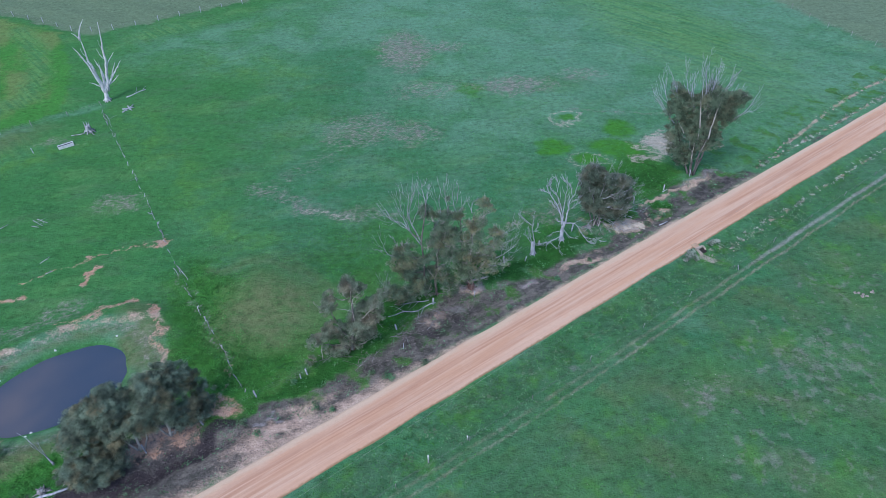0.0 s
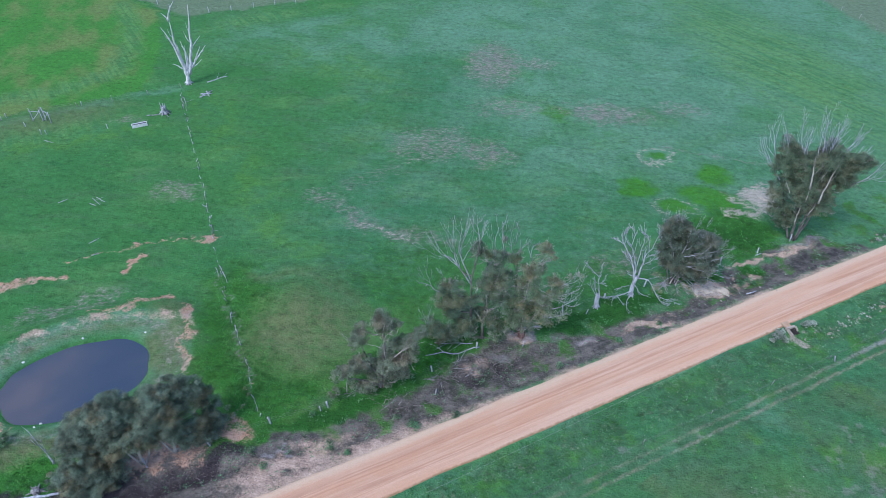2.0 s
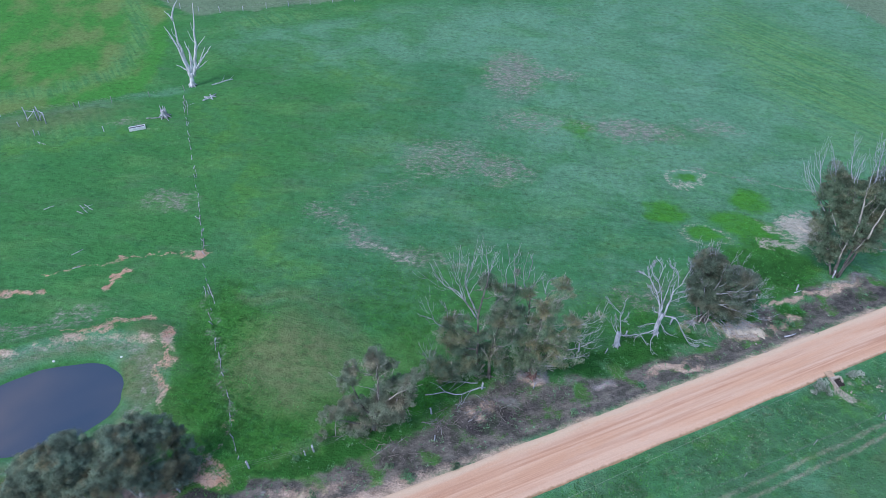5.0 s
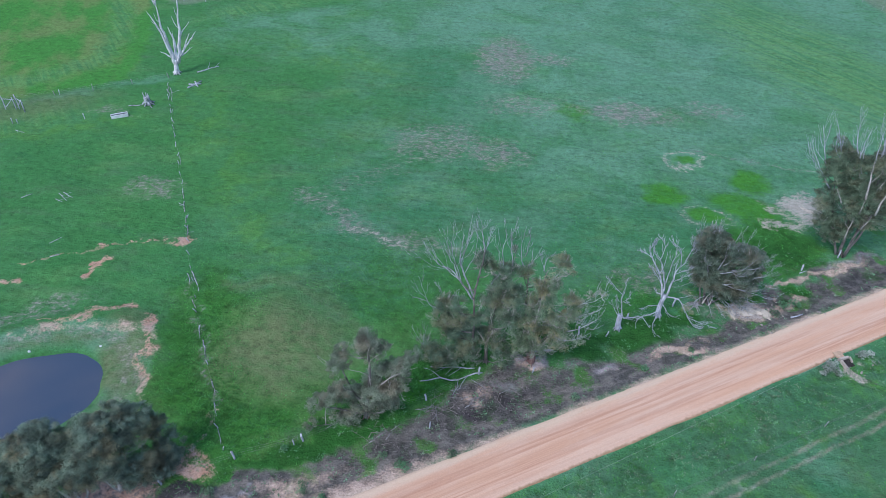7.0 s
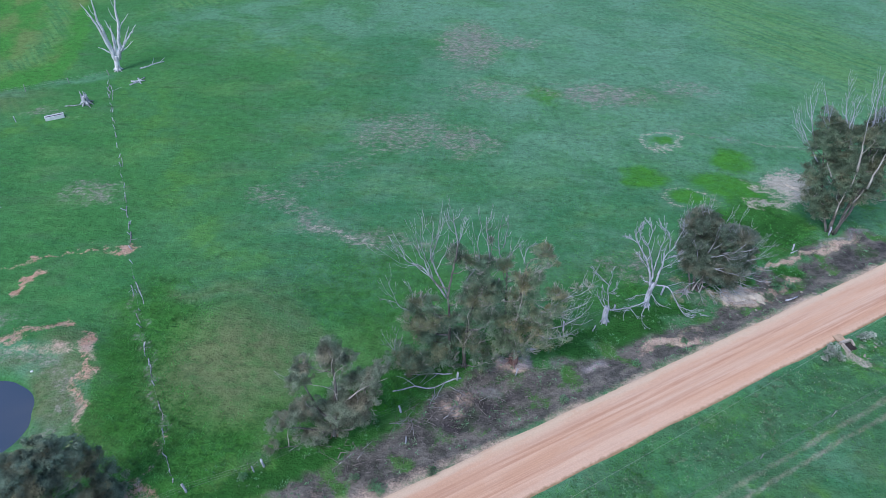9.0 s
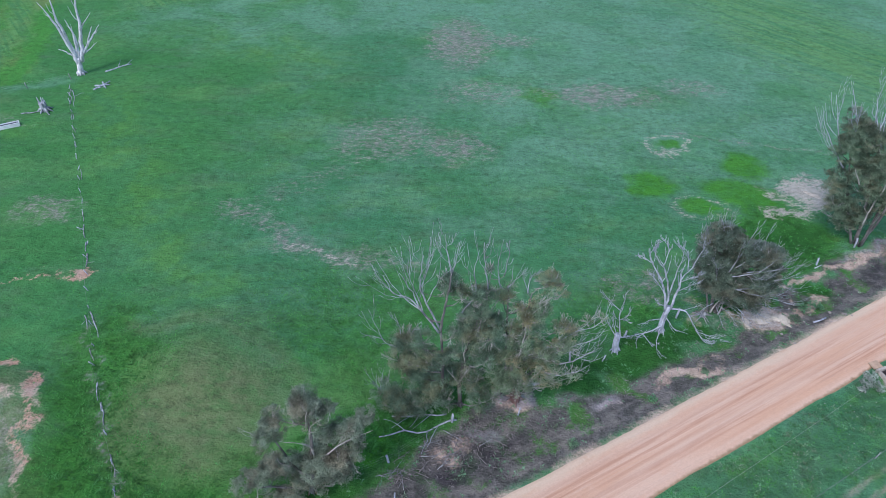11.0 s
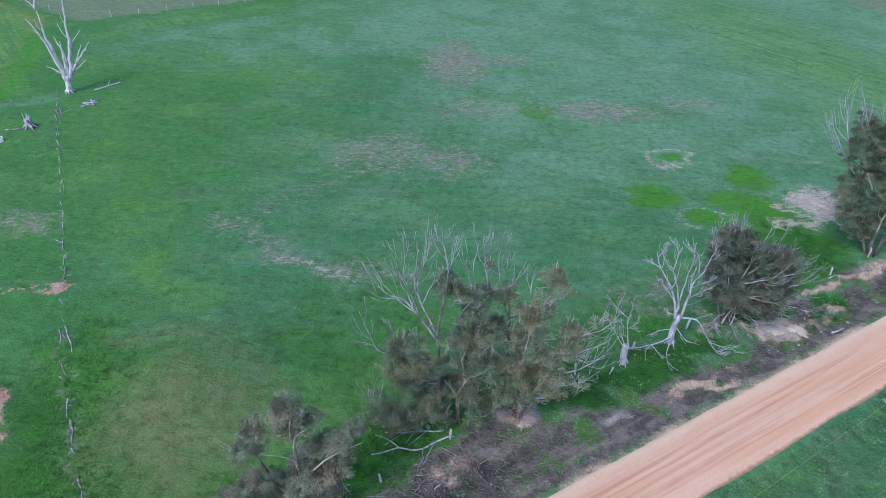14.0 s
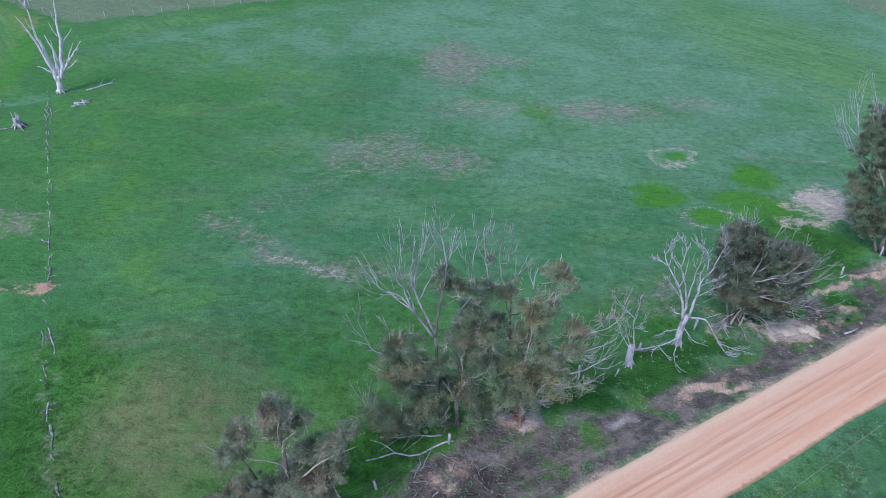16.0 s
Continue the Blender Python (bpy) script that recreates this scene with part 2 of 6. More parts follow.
DEADWOOD = wood_material("weathered_deadwood", (0.47, 0.50, 0.60), (0.27, 0.29, 0.355), 5.0)
BLEACHED = wood_material("bleached_wood", (0.66, 0.68, 0.74), (0.42, 0.43, 0.49), 4.0)
GREYLIMB = wood_material("grey_dead_limb", (0.40, 0.435, 0.50), (0.19, 0.20, 0.225), 2.5)
GREYWOOD = wood_material("grey_deadwood", (0.31, 0.32, 0.345), (0.15, 0.152, 0.165))
BARK = wood_material("gum_bark", (0.20, 0.195, 0.195), (0.075, 0.072, 0.072), 1.6)
PALEBARK = wood_material("pale_gum_bark", (0.46, 0.45, 0.44), (0.26, 0.25, 0.245), 3.0)
TWIG = wood_material("grey_twig", (0.50, 0.48, 0.48), (0.30, 0.285, 0.28), 2.0)
REDBARK = wood_material("red_brown_bark", (0.25, 0.155, 0.125), (0.11, 0.075, 0.068), 2.0)


def leaf_material(name, a, b, c3, through_light=0.3):
    m = Mat(name)
    r = m.island()
    c = m.mix(r, a, b)
    c = m.mix(m.ramp(m.noise(0.5, 3, 0.6), 0.47, 0.62), c, c3)
    c = m.scale(c, m.math("ADD", m.math("MULTIPLY", m.math("FRACT", m.math("MULTIPLY", r, 37.0)), 0.36), 0.82))
    c = m.scale(c, m.ramp(m.noise(1.1, 2, 0.5), 0.36, 0.64, 0.62, 1.35))
    m.done(c, 0.55, 0.3)
    thin, both = m.n.new("ShaderNodeBsdfTranslucent"), m.n.new("ShaderNodeMixShader")
    both.inputs[0].default_value = through_light
    m.l.new(c, thin.inputs["Color"])
    m.l.new(m.bsdf.outputs[0], both.inputs[1])
    m.l.new(thin.outputs[0], both.inputs[2])
    m.l.new(both.outputs[0], m.n["Material Output"].inputs["Surface"])
    return m.m


LEAF_BIG = leaf_material("gum_leaves", (0.152, 0.240, 0.168), (0.220, 0.315, 0.235), (0.240, 0.265, 0.178), 0.5)
LEAF_SMALL = leaf_material("grey_brown_gum_leaves", (0.212, 0.272, 0.208), (0.290, 0.342, 0.275), (0.290, 0.288, 0.225), 0.5)
LEAF_RUST = leaf_material("rust_tipped_gum_leaves", (0.200, 0.296, 0.195), (0.275, 0.365, 0.252), (0.335, 0.320, 0.205), 0.5)
LEAF_DARK = leaf_material("dark_gum_leaves", (0.178, 0.252, 0.198), (0.260, 0.338, 0.272), (0.290, 0.285, 0.195), 0.5)
LEAF_TALL = leaf_material("olive_gum_leaves", (0.150, 0.225, 0.160), (0.220, 0.298, 0.215), (0.240, 0.265, 0.184), 0.5)
LEAF_BUSH = leaf_material("brown_gum_leaves", (0.138, 0.204, 0.160), (0.198, 0.262, 0.212), (0.210, 0.230, 0.178), 0.5)
GRASS = leaf_material("grass_blades", (0.048, 0.2, 0.036), (0.074, 0.252, 0.056), (0.07, 0.225, 0.066), 0.5)
WEED = leaf_material("weed_leaves", (0.105, 0.255, 0.125), (0.150, 0.310, 0.175), (0.18, 0.26, 0.17), 0.5)


def plain(name, color, rough=0.7, metal=0.0, vary=0.4, scale=4.0):
    m = Mat(name)
    c = m.scale(m.mix(m.ramp(m.noise(scale, 4, 0.6), 0.35, 0.7), color, tuple(v * (1 - vary) for v in color)), m.math("ADD", m.math("MULTIPLY", m.noise(scale * 7, 2), 0.5), 0.75))
    m.bsdf.inputs["Metallic"].default_value = metal
    m.bump(m.noise(scale * 5, 3), 0.3, 0.02)
    return m.done(c, rough, 0.3)


ROCK = plain("pale_rock", (0.34, 0.31, 0.295), 0.9, 0.0, 0.5)
PALE = plain("white_painted_metal", (0.70, 0.74, 0.78), 0.5, 0.0, 0.2)
WIRE = plain("galvanised_wire", (0.34, 0.34, 0.34), 0.5, 0.8, 0.3)
DIRT = plain("pale_soil", (0.56, 0.50, 0.42), 0.95, 0.0, 0.4, 1.6)
# Near-black colour that stands for the shade in the culvert's mouth.
MOUTH_SHADE = plain("painted_hollow_shade", (0.035, 0.03, 0.03), 0.95)


def water_material():
    m = Mat("muddy_sky_tinted_water")
    m.bump(m.noise(0.6, 3, 0.6), 0.12, 0.05)
    # Blue-to-pale drift paints sky and cloud reflection into the murky water's colour.
    c = m.mix(m.ramp(m.noise(0.055, 3, 0.5, distort=0.4), 0.38, 0.66), (0.036, 0.060, 0.104), (0.104, 0.100, 0.118))
    return m.done(c, 0.06, 0.6)


WATER = water_material()


# ---- mesh helpers ----
def mesh_from(name, verts, faces, material, smooth=False):
    me = bpy.data.meshes.new(name)
    me.from_pydata(verts, [], faces)
    me.materials.append(material)
    if smooth:
        me.polygons.foreach_set("use_smooth", [True] * len(me.polygons))
    return me


def quads_mesh(name, points, material, sides=4):
    """A mesh of loose faces from an (n * sides, 3) array."""
    me = bpy.data.meshes.new(name)
    k = len(points)
    me.vertices.add(k)
    me.vertices.foreach_set("co", np.asarray(points, np.float32).ravel())
    me.loops.add(k)
    me.loops.foreach_set("vertex_index", np.arange(k, dtype=np.int32))
    me.polygons.add(k // sides)
    me.polygons.foreach_set("loop_start", np.arange(0, k, sides, dtype=np.int32))
    me.update(calc_edges=True)
    me.materials.append(material)
    return me


def part(name, data, parent, label=""):
    ob = new(name, data)
    ob.parent = parent
    return tagged(ob, label)


def thing(name, at, label, category, group=""):
    ob = new(name)
    ob.empty_display_size = 0.3
    ob.location = at
    return tagged(ob, label, category, group)


def smooth(x):
    x = np.clip(x, 0, 1)
    return x * x * (3 - 2 * x)


# ---- the lie of the land: s runs along the road, n across it ----
RD = np.array((0.813, 0.583))
RN = np.array((-0.583, 0.813))
ROAD_R, ROAD_L = 33.5, 38.5


def sn(x, y):
    return x * RD[0] + y * RD[1], x * RN[0] + y * RN[1]


def xy(s, n):
    return s * RD[0] + n * RN[0], s * RD[1] + n * RN[1]


def soft_noise(x, y, k, seed):
    """Smooth noise of wavelength about k metres, -1 to 1."""
    r = np.random.RandomState(seed)
    out = 0
    for i in range(7):
        a, f = r.uniform(0, math.tau), math.tau / k * r.uniform(0.6, 1.7)
        out = out + np.sin(x * math.cos(a) * f + y * math.sin(a) * f + r.uniform(0, math.tau))
    return out / 3.2


def pond_depth(x, y):
    """Above 0 inside the pond's edge, in parts of its width."""
    s, n = sn(x, y)
    u, v = (s + 8.2) / 6.75, (n - 58.95) / 4.65
    return 1 - (np.abs(u) ** 2.2 + np.abs(v) ** 2.2) ** (1 / 2.2) + 0.012 * soft_noise(x, y, 4.0, 5)


def blob(x, y, cx, cy, rx, ry, turn=0.0):
    """1 in the middle of an ellipse, 0.5 at its edge, 0 outside."""
    c, s = math.cos(radians(turn)), math.sin(radians(turn))
    u, v = ((x - cx) * c + (y - cy) * s) / rx, (-(x - cx) * s + (y - cy) * c) / ry
    return np.clip(1.5 - np.sqrt(u * u + v * v), 0, 1)


def stroke(x, y, points, width):
    """1 on a line through the points, 0.5 at half its width."""
    best = np.full(np.shape(x), 1e9)
    for (ax, ay), (bx, by) in zip(points, points[1:]):
        dx, dy = bx - ax, by - ay
        t = np.clip(((x - ax) * dx + (y - ay) * dy) / (dx * dx + dy * dy), 0, 1)
        best = np.minimum(best, np.hypot(x - ax - t * dx, y - ay - t * dy))
    return np.clip(1 - best / width, 0, 1)


def land(x, y):
    x, y = np.asarray(x, float), np.asarray(y, float)
    s, n = sn(x, y)
    z = 0.10 * soft_noise(x, y, 9.0, 1) + 0.04 * soft_noise(x, y, 2.6, 2)
    z = z * smooth((np.abs(n - 36.2) - 2.0) / 2.0)
    z = z - (0.28 + 0.55 * smooth((6 - s) / 6)) * np.exp(-((n - 41.6 - 1.5 * smooth((8 - s) / 8)) / 1.1) ** 2) - 0.18 * np.exp(-((n - 31.6) / 0.9) ** 2)
    z = z + 1.5 * np.exp(-((x + 22) / 6.5) ** 2 - ((y - 58) / 6.0) ** 2)
    d = pond_depth(x, y)
    z = z + 0.7 * np.exp(-((d + 0.75) / 0.32) ** 2) - 1.5 * smooth((d + 0.22) / 0.5)
    return z


def on_land(x, y, up=0.0):
    return (x, y, float(land(x, y)) + up)


# ---- ground: one sheet out to the horizon ----
def axis(a, b, step, far):
    mid = list(np.arange(a, b + step / 2, step))
    out, d = [], step
    while not out or out[-1] < far:
        d *= 1.35
        out.append((out[-1] if out else 0) + d)
    return np.array([a - v for v in reversed(out)] + mid + [b + v for v in out])


def build_ground():
    gx, gy = axis(-104, 92, 0.36, 2500), axis(24, 150, 0.36, 2500)
    x, y = np.meshgrid(gx, gy)
    x, y = x.ravel(), y.ravel()
    s, n = sn(x, y)
    z = land(x, y)
    w, h = len(gx), len(gy)
    me = bpy.data.meshes.new("ground")
    me.vertices.add(w * h)
    me.vertices.foreach_set("co", np.stack((x, y, z), 1).astype(np.float32).ravel())
    i = (np.arange(h - 1)[:, None] * w + np.arange(w - 1)[None]).ravel()
    q = np.stack((i, i + 1, i + w + 1, i + w), 1).astype(np.int32)
    me.loops.add(q.size)
    me.loops.foreach_set("vertex_index", q.ravel())
    me.polygons.add(len(q))
    me.polygons.foreach_set("loop_start", np.arange(0, q.size, 4, dtype=np.int32))
    me.update(calc_edges=True)
    me.polygons.foreach_set("use_smooth", np.ones(len(q), bool))
    me.materials.append(PASTURE)
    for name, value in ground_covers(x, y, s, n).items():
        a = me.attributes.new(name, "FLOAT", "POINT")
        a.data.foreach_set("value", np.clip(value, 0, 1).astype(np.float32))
    tagged(new("ground", me), "green winter pasture with bare patches and lush grass", "ground", kind="structure")


BERM_S, BERM_N = (80, 84, 96, 111, 118, 126, 160), (39.4, 39.7, 41.2, 42.9, 43.1, 42.8, 43.0)
LITTER_S = (-50, -5, 5, 15, 21, 28, 33, 35.5, 38, 44, 50, 58, 63, 70, 78, 84, 120)
LITTER_N = (45, 46, 44.0, 42.6, 43.2, 44.0, 44.3, 44.3, 42.2, 42.1, 41.2, 41.4, 43.4, 43.4, 43.6, 38.2, 38.0)


def ground_covers(x, y, s, n):
    """How much of each cover grows or lies where."""
    top = np.maximum.reduce
    d = pond_depth(x, y)
    x, y = x + 0.6 * soft_noise(x, y, 5.0, 71) + 0.28 * soft_noise(x, y, 1.8, 72), y + 0.6 * soft_noise(x, y, 5.0, 73) + 0.28 * soft_noise(x, y, 1.8, 74)
    far_left = np.where(x < -30, 0.5 + np.minimum((y - 136) - 0.62 * (x + 69), (y - 134.5) + 0.51 * (x + 77.8)) / 4, 0)
    far_right = 0.5 + ((x - 72) + (y - 146) * 0.47) / 8
    crop = np.minimum(0.5 + ((y - 95.3) - 0.72 * (x + 73.1)) / 3, 0.5 - (x - np.interp(y, (85, 100, 105, 114, 123, 139), (-67, -66.5, -66.8, -69.9, -74.5, -84))) / 3)
    crop = np.minimum(crop, 0.5 - ((y - 132.5) + 0.51 * (x + 78)) / 4)
    # Greyish weed that thickens with distance, partly haze painted into the grass.
    hazy_east = smooth((x + 25) / 35) * smooth((y - 70) / 35) * 0.62
    pale = top([stroke(x, y, [(-90, 136), (-81.4, 125), (-76.3, 115), (-74.3, 106), (-80.4, 97), (-88, 93)], 4.0) * 0.95, blob(x, y, 44, 135, 12, 34, 24) * 0.75, blob(x, y, -75, 86, 14, 5, 36) * 0.6, stroke(x, y, [(30, 165), (52, 130), (58, 112)], 4) * 0.7, blob(x, y, -58, 135, 10, 3, 35) * 0.7])
    grey = top([hazy_east, blob(x, y, -42, 128, 24, 14) * 0.42, np.clip(1.1 - np.abs(d + 0.42) / 0.36, 0, 1) * 0.95, blob(x, y, -5, 140, 30, 14) * 0.8, blob(x, y, 25, 118, 26, 10) * 0.9, stroke(x, y, [(-82, 86), (-68, 97), (-60, 103)], 2.2) * 0.45])
    fence_side = blob(x, y, -25.5, 50, 4.5, 13, 32)
    lush = top([fence_side, blob(x, y, -10, 63.5, 9, 8) * 0.5, blob(x, y, 12, 68, 8, 5, 30) * 0.5, np.clip(1.1 - np.abs(n - 47.5) / 3.4, 0, 1) * smooth((60 - s) / 10) * (0.6 + 0.5 * soft_noise(x, y, 11, 7)), blob(x, y, 28, 79.5, 7, 5, 30), blob(x, y, 24.0, 70.2, 1.6, 0.8, 20), blob(x, y, 27, 70.9, 1.5, 0.7, 20), blob(x, y, 30.6, 72.1, 2.2, 1.1, 36), blob(x, y, -7.5, 52.5, 5.5, 2.6, 30),
                blob(x, y, 12.4, 62.9, 6.5, 1.2, 34), blob(x, y, 6.5, 59.3, 2.6, 0.9, 36), blob(x, y, -13, 44.6, 7, 1.0, 33), blob(x, y, 3.6, 53.8, 1.0, 0.6, 30) * 0.7, blob(x, y, 6, 54.8, 1.1, 0.6, 30) * 0.7, blob(x, y, 29.3, 72.2, 2.6, 1.3, 36), blob(x, y, -39, 32.5, 5, 2.6, 30), blob(x, y, 22.5, 70.5, 3, 1.2, 36)])
    vivid = top([blob(x, y, 16.4, 87.6, 2.5, 2.4), blob(x, y, 27.6, 93.2, 2.6, 2.3), blob(x, y, 26.3, 87, 4.4, 2.7, -18), blob(x, y, 21.2, 84.2, 2.0, 1.4), blob(x, y, 19.7, 96.4, 1.5, 1.1),
                 blob(x, y, -8, 50.5, 3.5, 1.0, 34) * 0.8, blob(x, y, 4.3, 106.8, 3.2, 2.8) * 0.62])
    dry = top([blob(x, y, -20.6, 53, 6.5, 5.4, 20) * 0.85, stroke(x, y, [(-29, 60), (-22, 61.5), (-14, 57)], 2.0) * 0.55, blob(x, y, -34, 49, 2.4, 6, 25) * 0.9, blob(x, y, -41, 34, 4, 1.6, 30),
               np.clip(1 - np.abs(d + 0.35) / 0.3, 0, 1) * 0.6 * (1 + 0.3 * soft_noise(x, y, 2.5, 33)), blob(x, y, 17, 108.3, 11, 3.4) * 0.25, blob(x, y, -75, 89, 12, 4, 36) * 0.6])
    litter = 0.5 + np.minimum(n - 38.6, np.interp(s, LITTER_S, LITTER_N) + 0.7 * soft_noise(x, y, 6, 11) - n) / 1.8
    litter = np.where((s > -45) & (s < 120), litter, 0)
    litter = np.maximum(litter, blob(x, y, 1.5, 56.0, 3.4, 0.9, 36) * 0.9)
    litter = np.maximum(litter, blob(x, y, -29, 35.5, 5.5, 2.6, 30))
    litter = litter - 0.12 * np.clip(soft_noise(x, y, 5.5, 13), 0, 1) - blob(x, y, 22.5, 70.5, 3, 1.2, 36) - blob(x, y, 29.3, 72.2, 2.6, 1.3, 36)
    crescent = stroke(x, y, [(-28, 77.5), (-23, 76), (-20, 73), (-16.3, 71.6), (-13, 71.3), (-8, 71.8)], 2.4)
    bare = top([crescent * 0.66, blob(x, y, -8, 123, 4.6, 8, 8) * 1.2, blob(x, y, -1, 124.5, 4, 2.2) * 0.85, blob(x, y, -3.5, 107, 6.5, 3.2, 5) * 0.6, blob(x, y, 12, 108, 6.5, 3.4) * 0.95,
                blob(x, y, 24.5, 112, 4.5, 2.6) * 0.6, blob(x, y, -14, 93.5, 6, 4.6, 20) * 0.8, blob(x, y, -6, 92.6, 5, 3.2) * 0.8, blob(x, y, -46, 75, 3.5, 2.2) * 0.75, blob(x, y, -62, 91, 4, 1.0) * 0.6, np.clip(1 - np.abs(d + 0.45) / 0.3, 0, 1) * 0.5 * (n > 52), blob(x, y, -47, 52, 6, 1.6, 35) * 0.7,
                stroke(x, y, [(20, 99.5), (30, 98), (38, 97)], 1.2) * 0.5, stroke(x, y, [(-34, 61.6), (-28.8, 53.6), (-24.6, 47.7), (-22.5, 44.5)], 0.6) * 0.5, blob(x, y, 13.5, 70.5, 3.5, 2.5) * 0.55, stroke(x, y, [(-26, 78), (-18, 86), (-14, 92)], 4.0) * 0.34, blob(x, y, 30, 88.5, 2, 0.8) * 0.8, blob(x, y, 26.2, 41.6, 3.2, 1.8, 20) * 0.35, blob(x, y, 39.5, 47, 4.5, 2.5, 20) * 0.25])
    wide = 1.0 + 1.4 * smooth((30 - s) / 14)
    shoulder = smooth((92 - s) / 12) * np.clip(1.05 - (n - 38.2) / wide, 0, 1) * (n > 37.5) * np.clip(0.74 + 0.22 * smooth((26 - s) / 12) + 0.4 * soft_noise(x, y, 6, 21), 0, 1)
    shoulder = np.maximum(shoulder, blob(x, y, -16.5, 38.2, 6.0, 1.2, 36) * 0.85)
    ring_a = np.clip(1 - np.abs(np.hypot((x - 19.6) / 2.3, (y - 96.7) / 2.1) - 1) * 2.6, 0, 1) * 0.85
    ring_e = np.clip(1 - np.abs(np.hypot((x - 21.2) / 2.6, (y - 84) / 1.8) - 1) * 2.4, 0, 1) * 0.62
    chalk = top([stroke(x, y, [(-20, 73.0), (-18, 71.7), (-14.5, 71.2), (-12.5, 71.4)], 0.8) * 0.42, blob(x, y, 33.4, 88.2, 2.5, 3.0, -15), stroke(x, y, [(28.6, 83.5), (31.4, 84.4), (34, 86.2)], 1.1) * 0.8, stroke(x, y, [(28.5, 87.8), (30.5, 87.2), (32, 87.4)], 0.7) * 0.6, ring_a * 0.62, ring_e * 0.58, stroke(x, y, [(31, 85), (27.5, 84.5)], 0.7) * 0.5, blob(x, y, 24.2, 68.6, 2.3, 1.0, 10) * 0.9, blob(x, y, 32.7, 62.0, 1.1, 0.75, -50)])
    sand = top([blob(x, y, 24.2, 68.5, 2.9, 1.3, 10), blob(x, y, 20.9, 68.4, 1.3, 0.8, 20) * 0.5, blob(x, y, 18.2, 69.6, 1.0, 0.7) * 0.4, blob(x, y, 18.0, 61.8, 2.0, 0.7, 25) * 0.9, blob(x, y, -0.9, 52.3, 1.4, 0.7, 20) * 0.6, blob(x, y, 34.5, 77.3, 4.0, 0.6, 36) * 0.8, (s > 92) * (s < 135) * np.clip(1 - np.abs(n - np.interp(s, BERM_S, BERM_N)) / 0.6, 0, 1) * np.clip(0.55 + 0.6 * soft_noise(x, y, 3.5, 46), 0, 1), (s > 84) * (s < 130) * np.clip(1 - np.abs(n - 39.6) / 0.45, 0, 1) * np.clip(0.3 + 0.6 * soft_noise(x, y, 3.0, 47), 0, 1), (s > 66) * (s < 104) * np.clip(1 - np.abs(n - 31.2) / 0.5, 0, 1) * np.clip(0.25 + 0.6 * soft_noise(x, y, 3.0, 48), 0, 1), stroke(x, y, [(27, 72.5), (31, 75.2), (36, 78.2)], 0.55), blob(x, y, 9.7, 57.9, 1.0, 0.5, 30) * 0.6,
                blob(x, y, 2.3, 57, 1.2, 0.7), blob(x, y, 18.2, 67.9, 1.6, 0.7, 30) * 0.45, blob(x, y, 28, 70.5, 2.2, 0.55, 36), blob(x, y, 16, 61.5, 2.3, 0.6, 36),
                np.clip(1.4 - np.abs((d + 0.62) / 0.16), 0, 1) * smooth((n - 60) / 4) * (0.30 + 0.42 * soft_noise(x, y, 4, 31)), blob(x, y, -31.0, 47, 0.5, 3.4, 28) * 0.62, blob(x, y, -33.4, 53, 0.6, 2.0, 40) * 0.5])
    clay = top([stroke(x, y, [(-57, 53.8), (-53.7, 55.3), (-50.8, 56.2)], 0.9) * 0.8, stroke(x, y, [(-44.5, 58.1), (-44.1, 60.4), (-44, 61.6)], 0.55), stroke(x, y, [(-37.6, 66), (-36.6, 65.8)], 0.6),
                stroke(x, y, [(-52.4, 58.5), (-48.8, 60.9), (-42, 65.4), (-37, 65.8)], 0.45) * 0.55, blob(x, y, -28.4, 36.2, 4.2, 1.3, 25) * 0.72, blob(x, y, -33.5, 34.9, 1.6, 0.7, 25) * 0.9, stroke(x, y, [(-23.6, 46.3), (-22.8, 44.0), (-22.7, 42.7), (-23.2, 41.4), (-23.7, 40.3)], 0.45) * 0.6, blob(x, y, -25, 38.3, 1.0, 0.7) * 0.8, blob(x, y, -23.2, 40.4, 2.0, 1.2, 30) * 0.8,
                stroke(x, y, [(-41.8, 52.4), (-40.4, 53.5), (-39, 54.7), (-36.8, 55.6)], 1.3) * 0.85, stroke(x, y, [(-44.5, 51), (-41.8, 52.2), (-38.9, 52.6)], 0.7) * 0.6, stroke(x, y, [(-34.7, 54.2), (-33.3, 52.7), (-32.5, 50.3), (-31.1, 48.2), (-30.4, 46.8)], 0.65) * 0.72, blob(x, y, -45, 36.3, 1.6, 1.0) * 0.8, stroke(x, y, [(-23.3, 41.5), (-22.4, 44.5)], 0.4) * 0.5])
    wander = n - 27.45 - 0.5 * smooth((30 - s) / 18) + 0.08 * soft_noise(x, y, 9, 41)
    track = top([np.clip(1 - np.abs(wander) / 0.34, 0, 1) * (0.74 + 0.12 * soft_noise(x, y, 3.5, 45)), np.clip(1 - np.abs(wander + 0.95) / 0.26, 0, 1)]) * (0.72 + 0.25 * smooth((s - 45) / 15) + 0.2 * soft_noise(x, y, 7, 42)) * (s < 130)
    dry = np.maximum(dry, (n < 25.5) * 0.22 * (1 + soft_noise(x, y, 8, 43)))
    flower = top([(n < 24) * smooth((24 - n) / 4) * (0.18 + 0.2 * soft_noise(x, y, 7, 51)), blob(x, y, 39, 45, 9, 6, 30) * 0.95, blob(x, y, 26.5, 40.8, 3.6, 2.2, 20) * 0.9, blob(x, y, 31, 34, 5, 3.4) * 0.9, blob(x, y, 46, 57, 6, 4) * 0.7, blob(x, y, 13.5, 45.3, 1.4, 1.0) * 0.9, blob(x, y, 20, 47, 3, 1.0, 30) * 0.7])
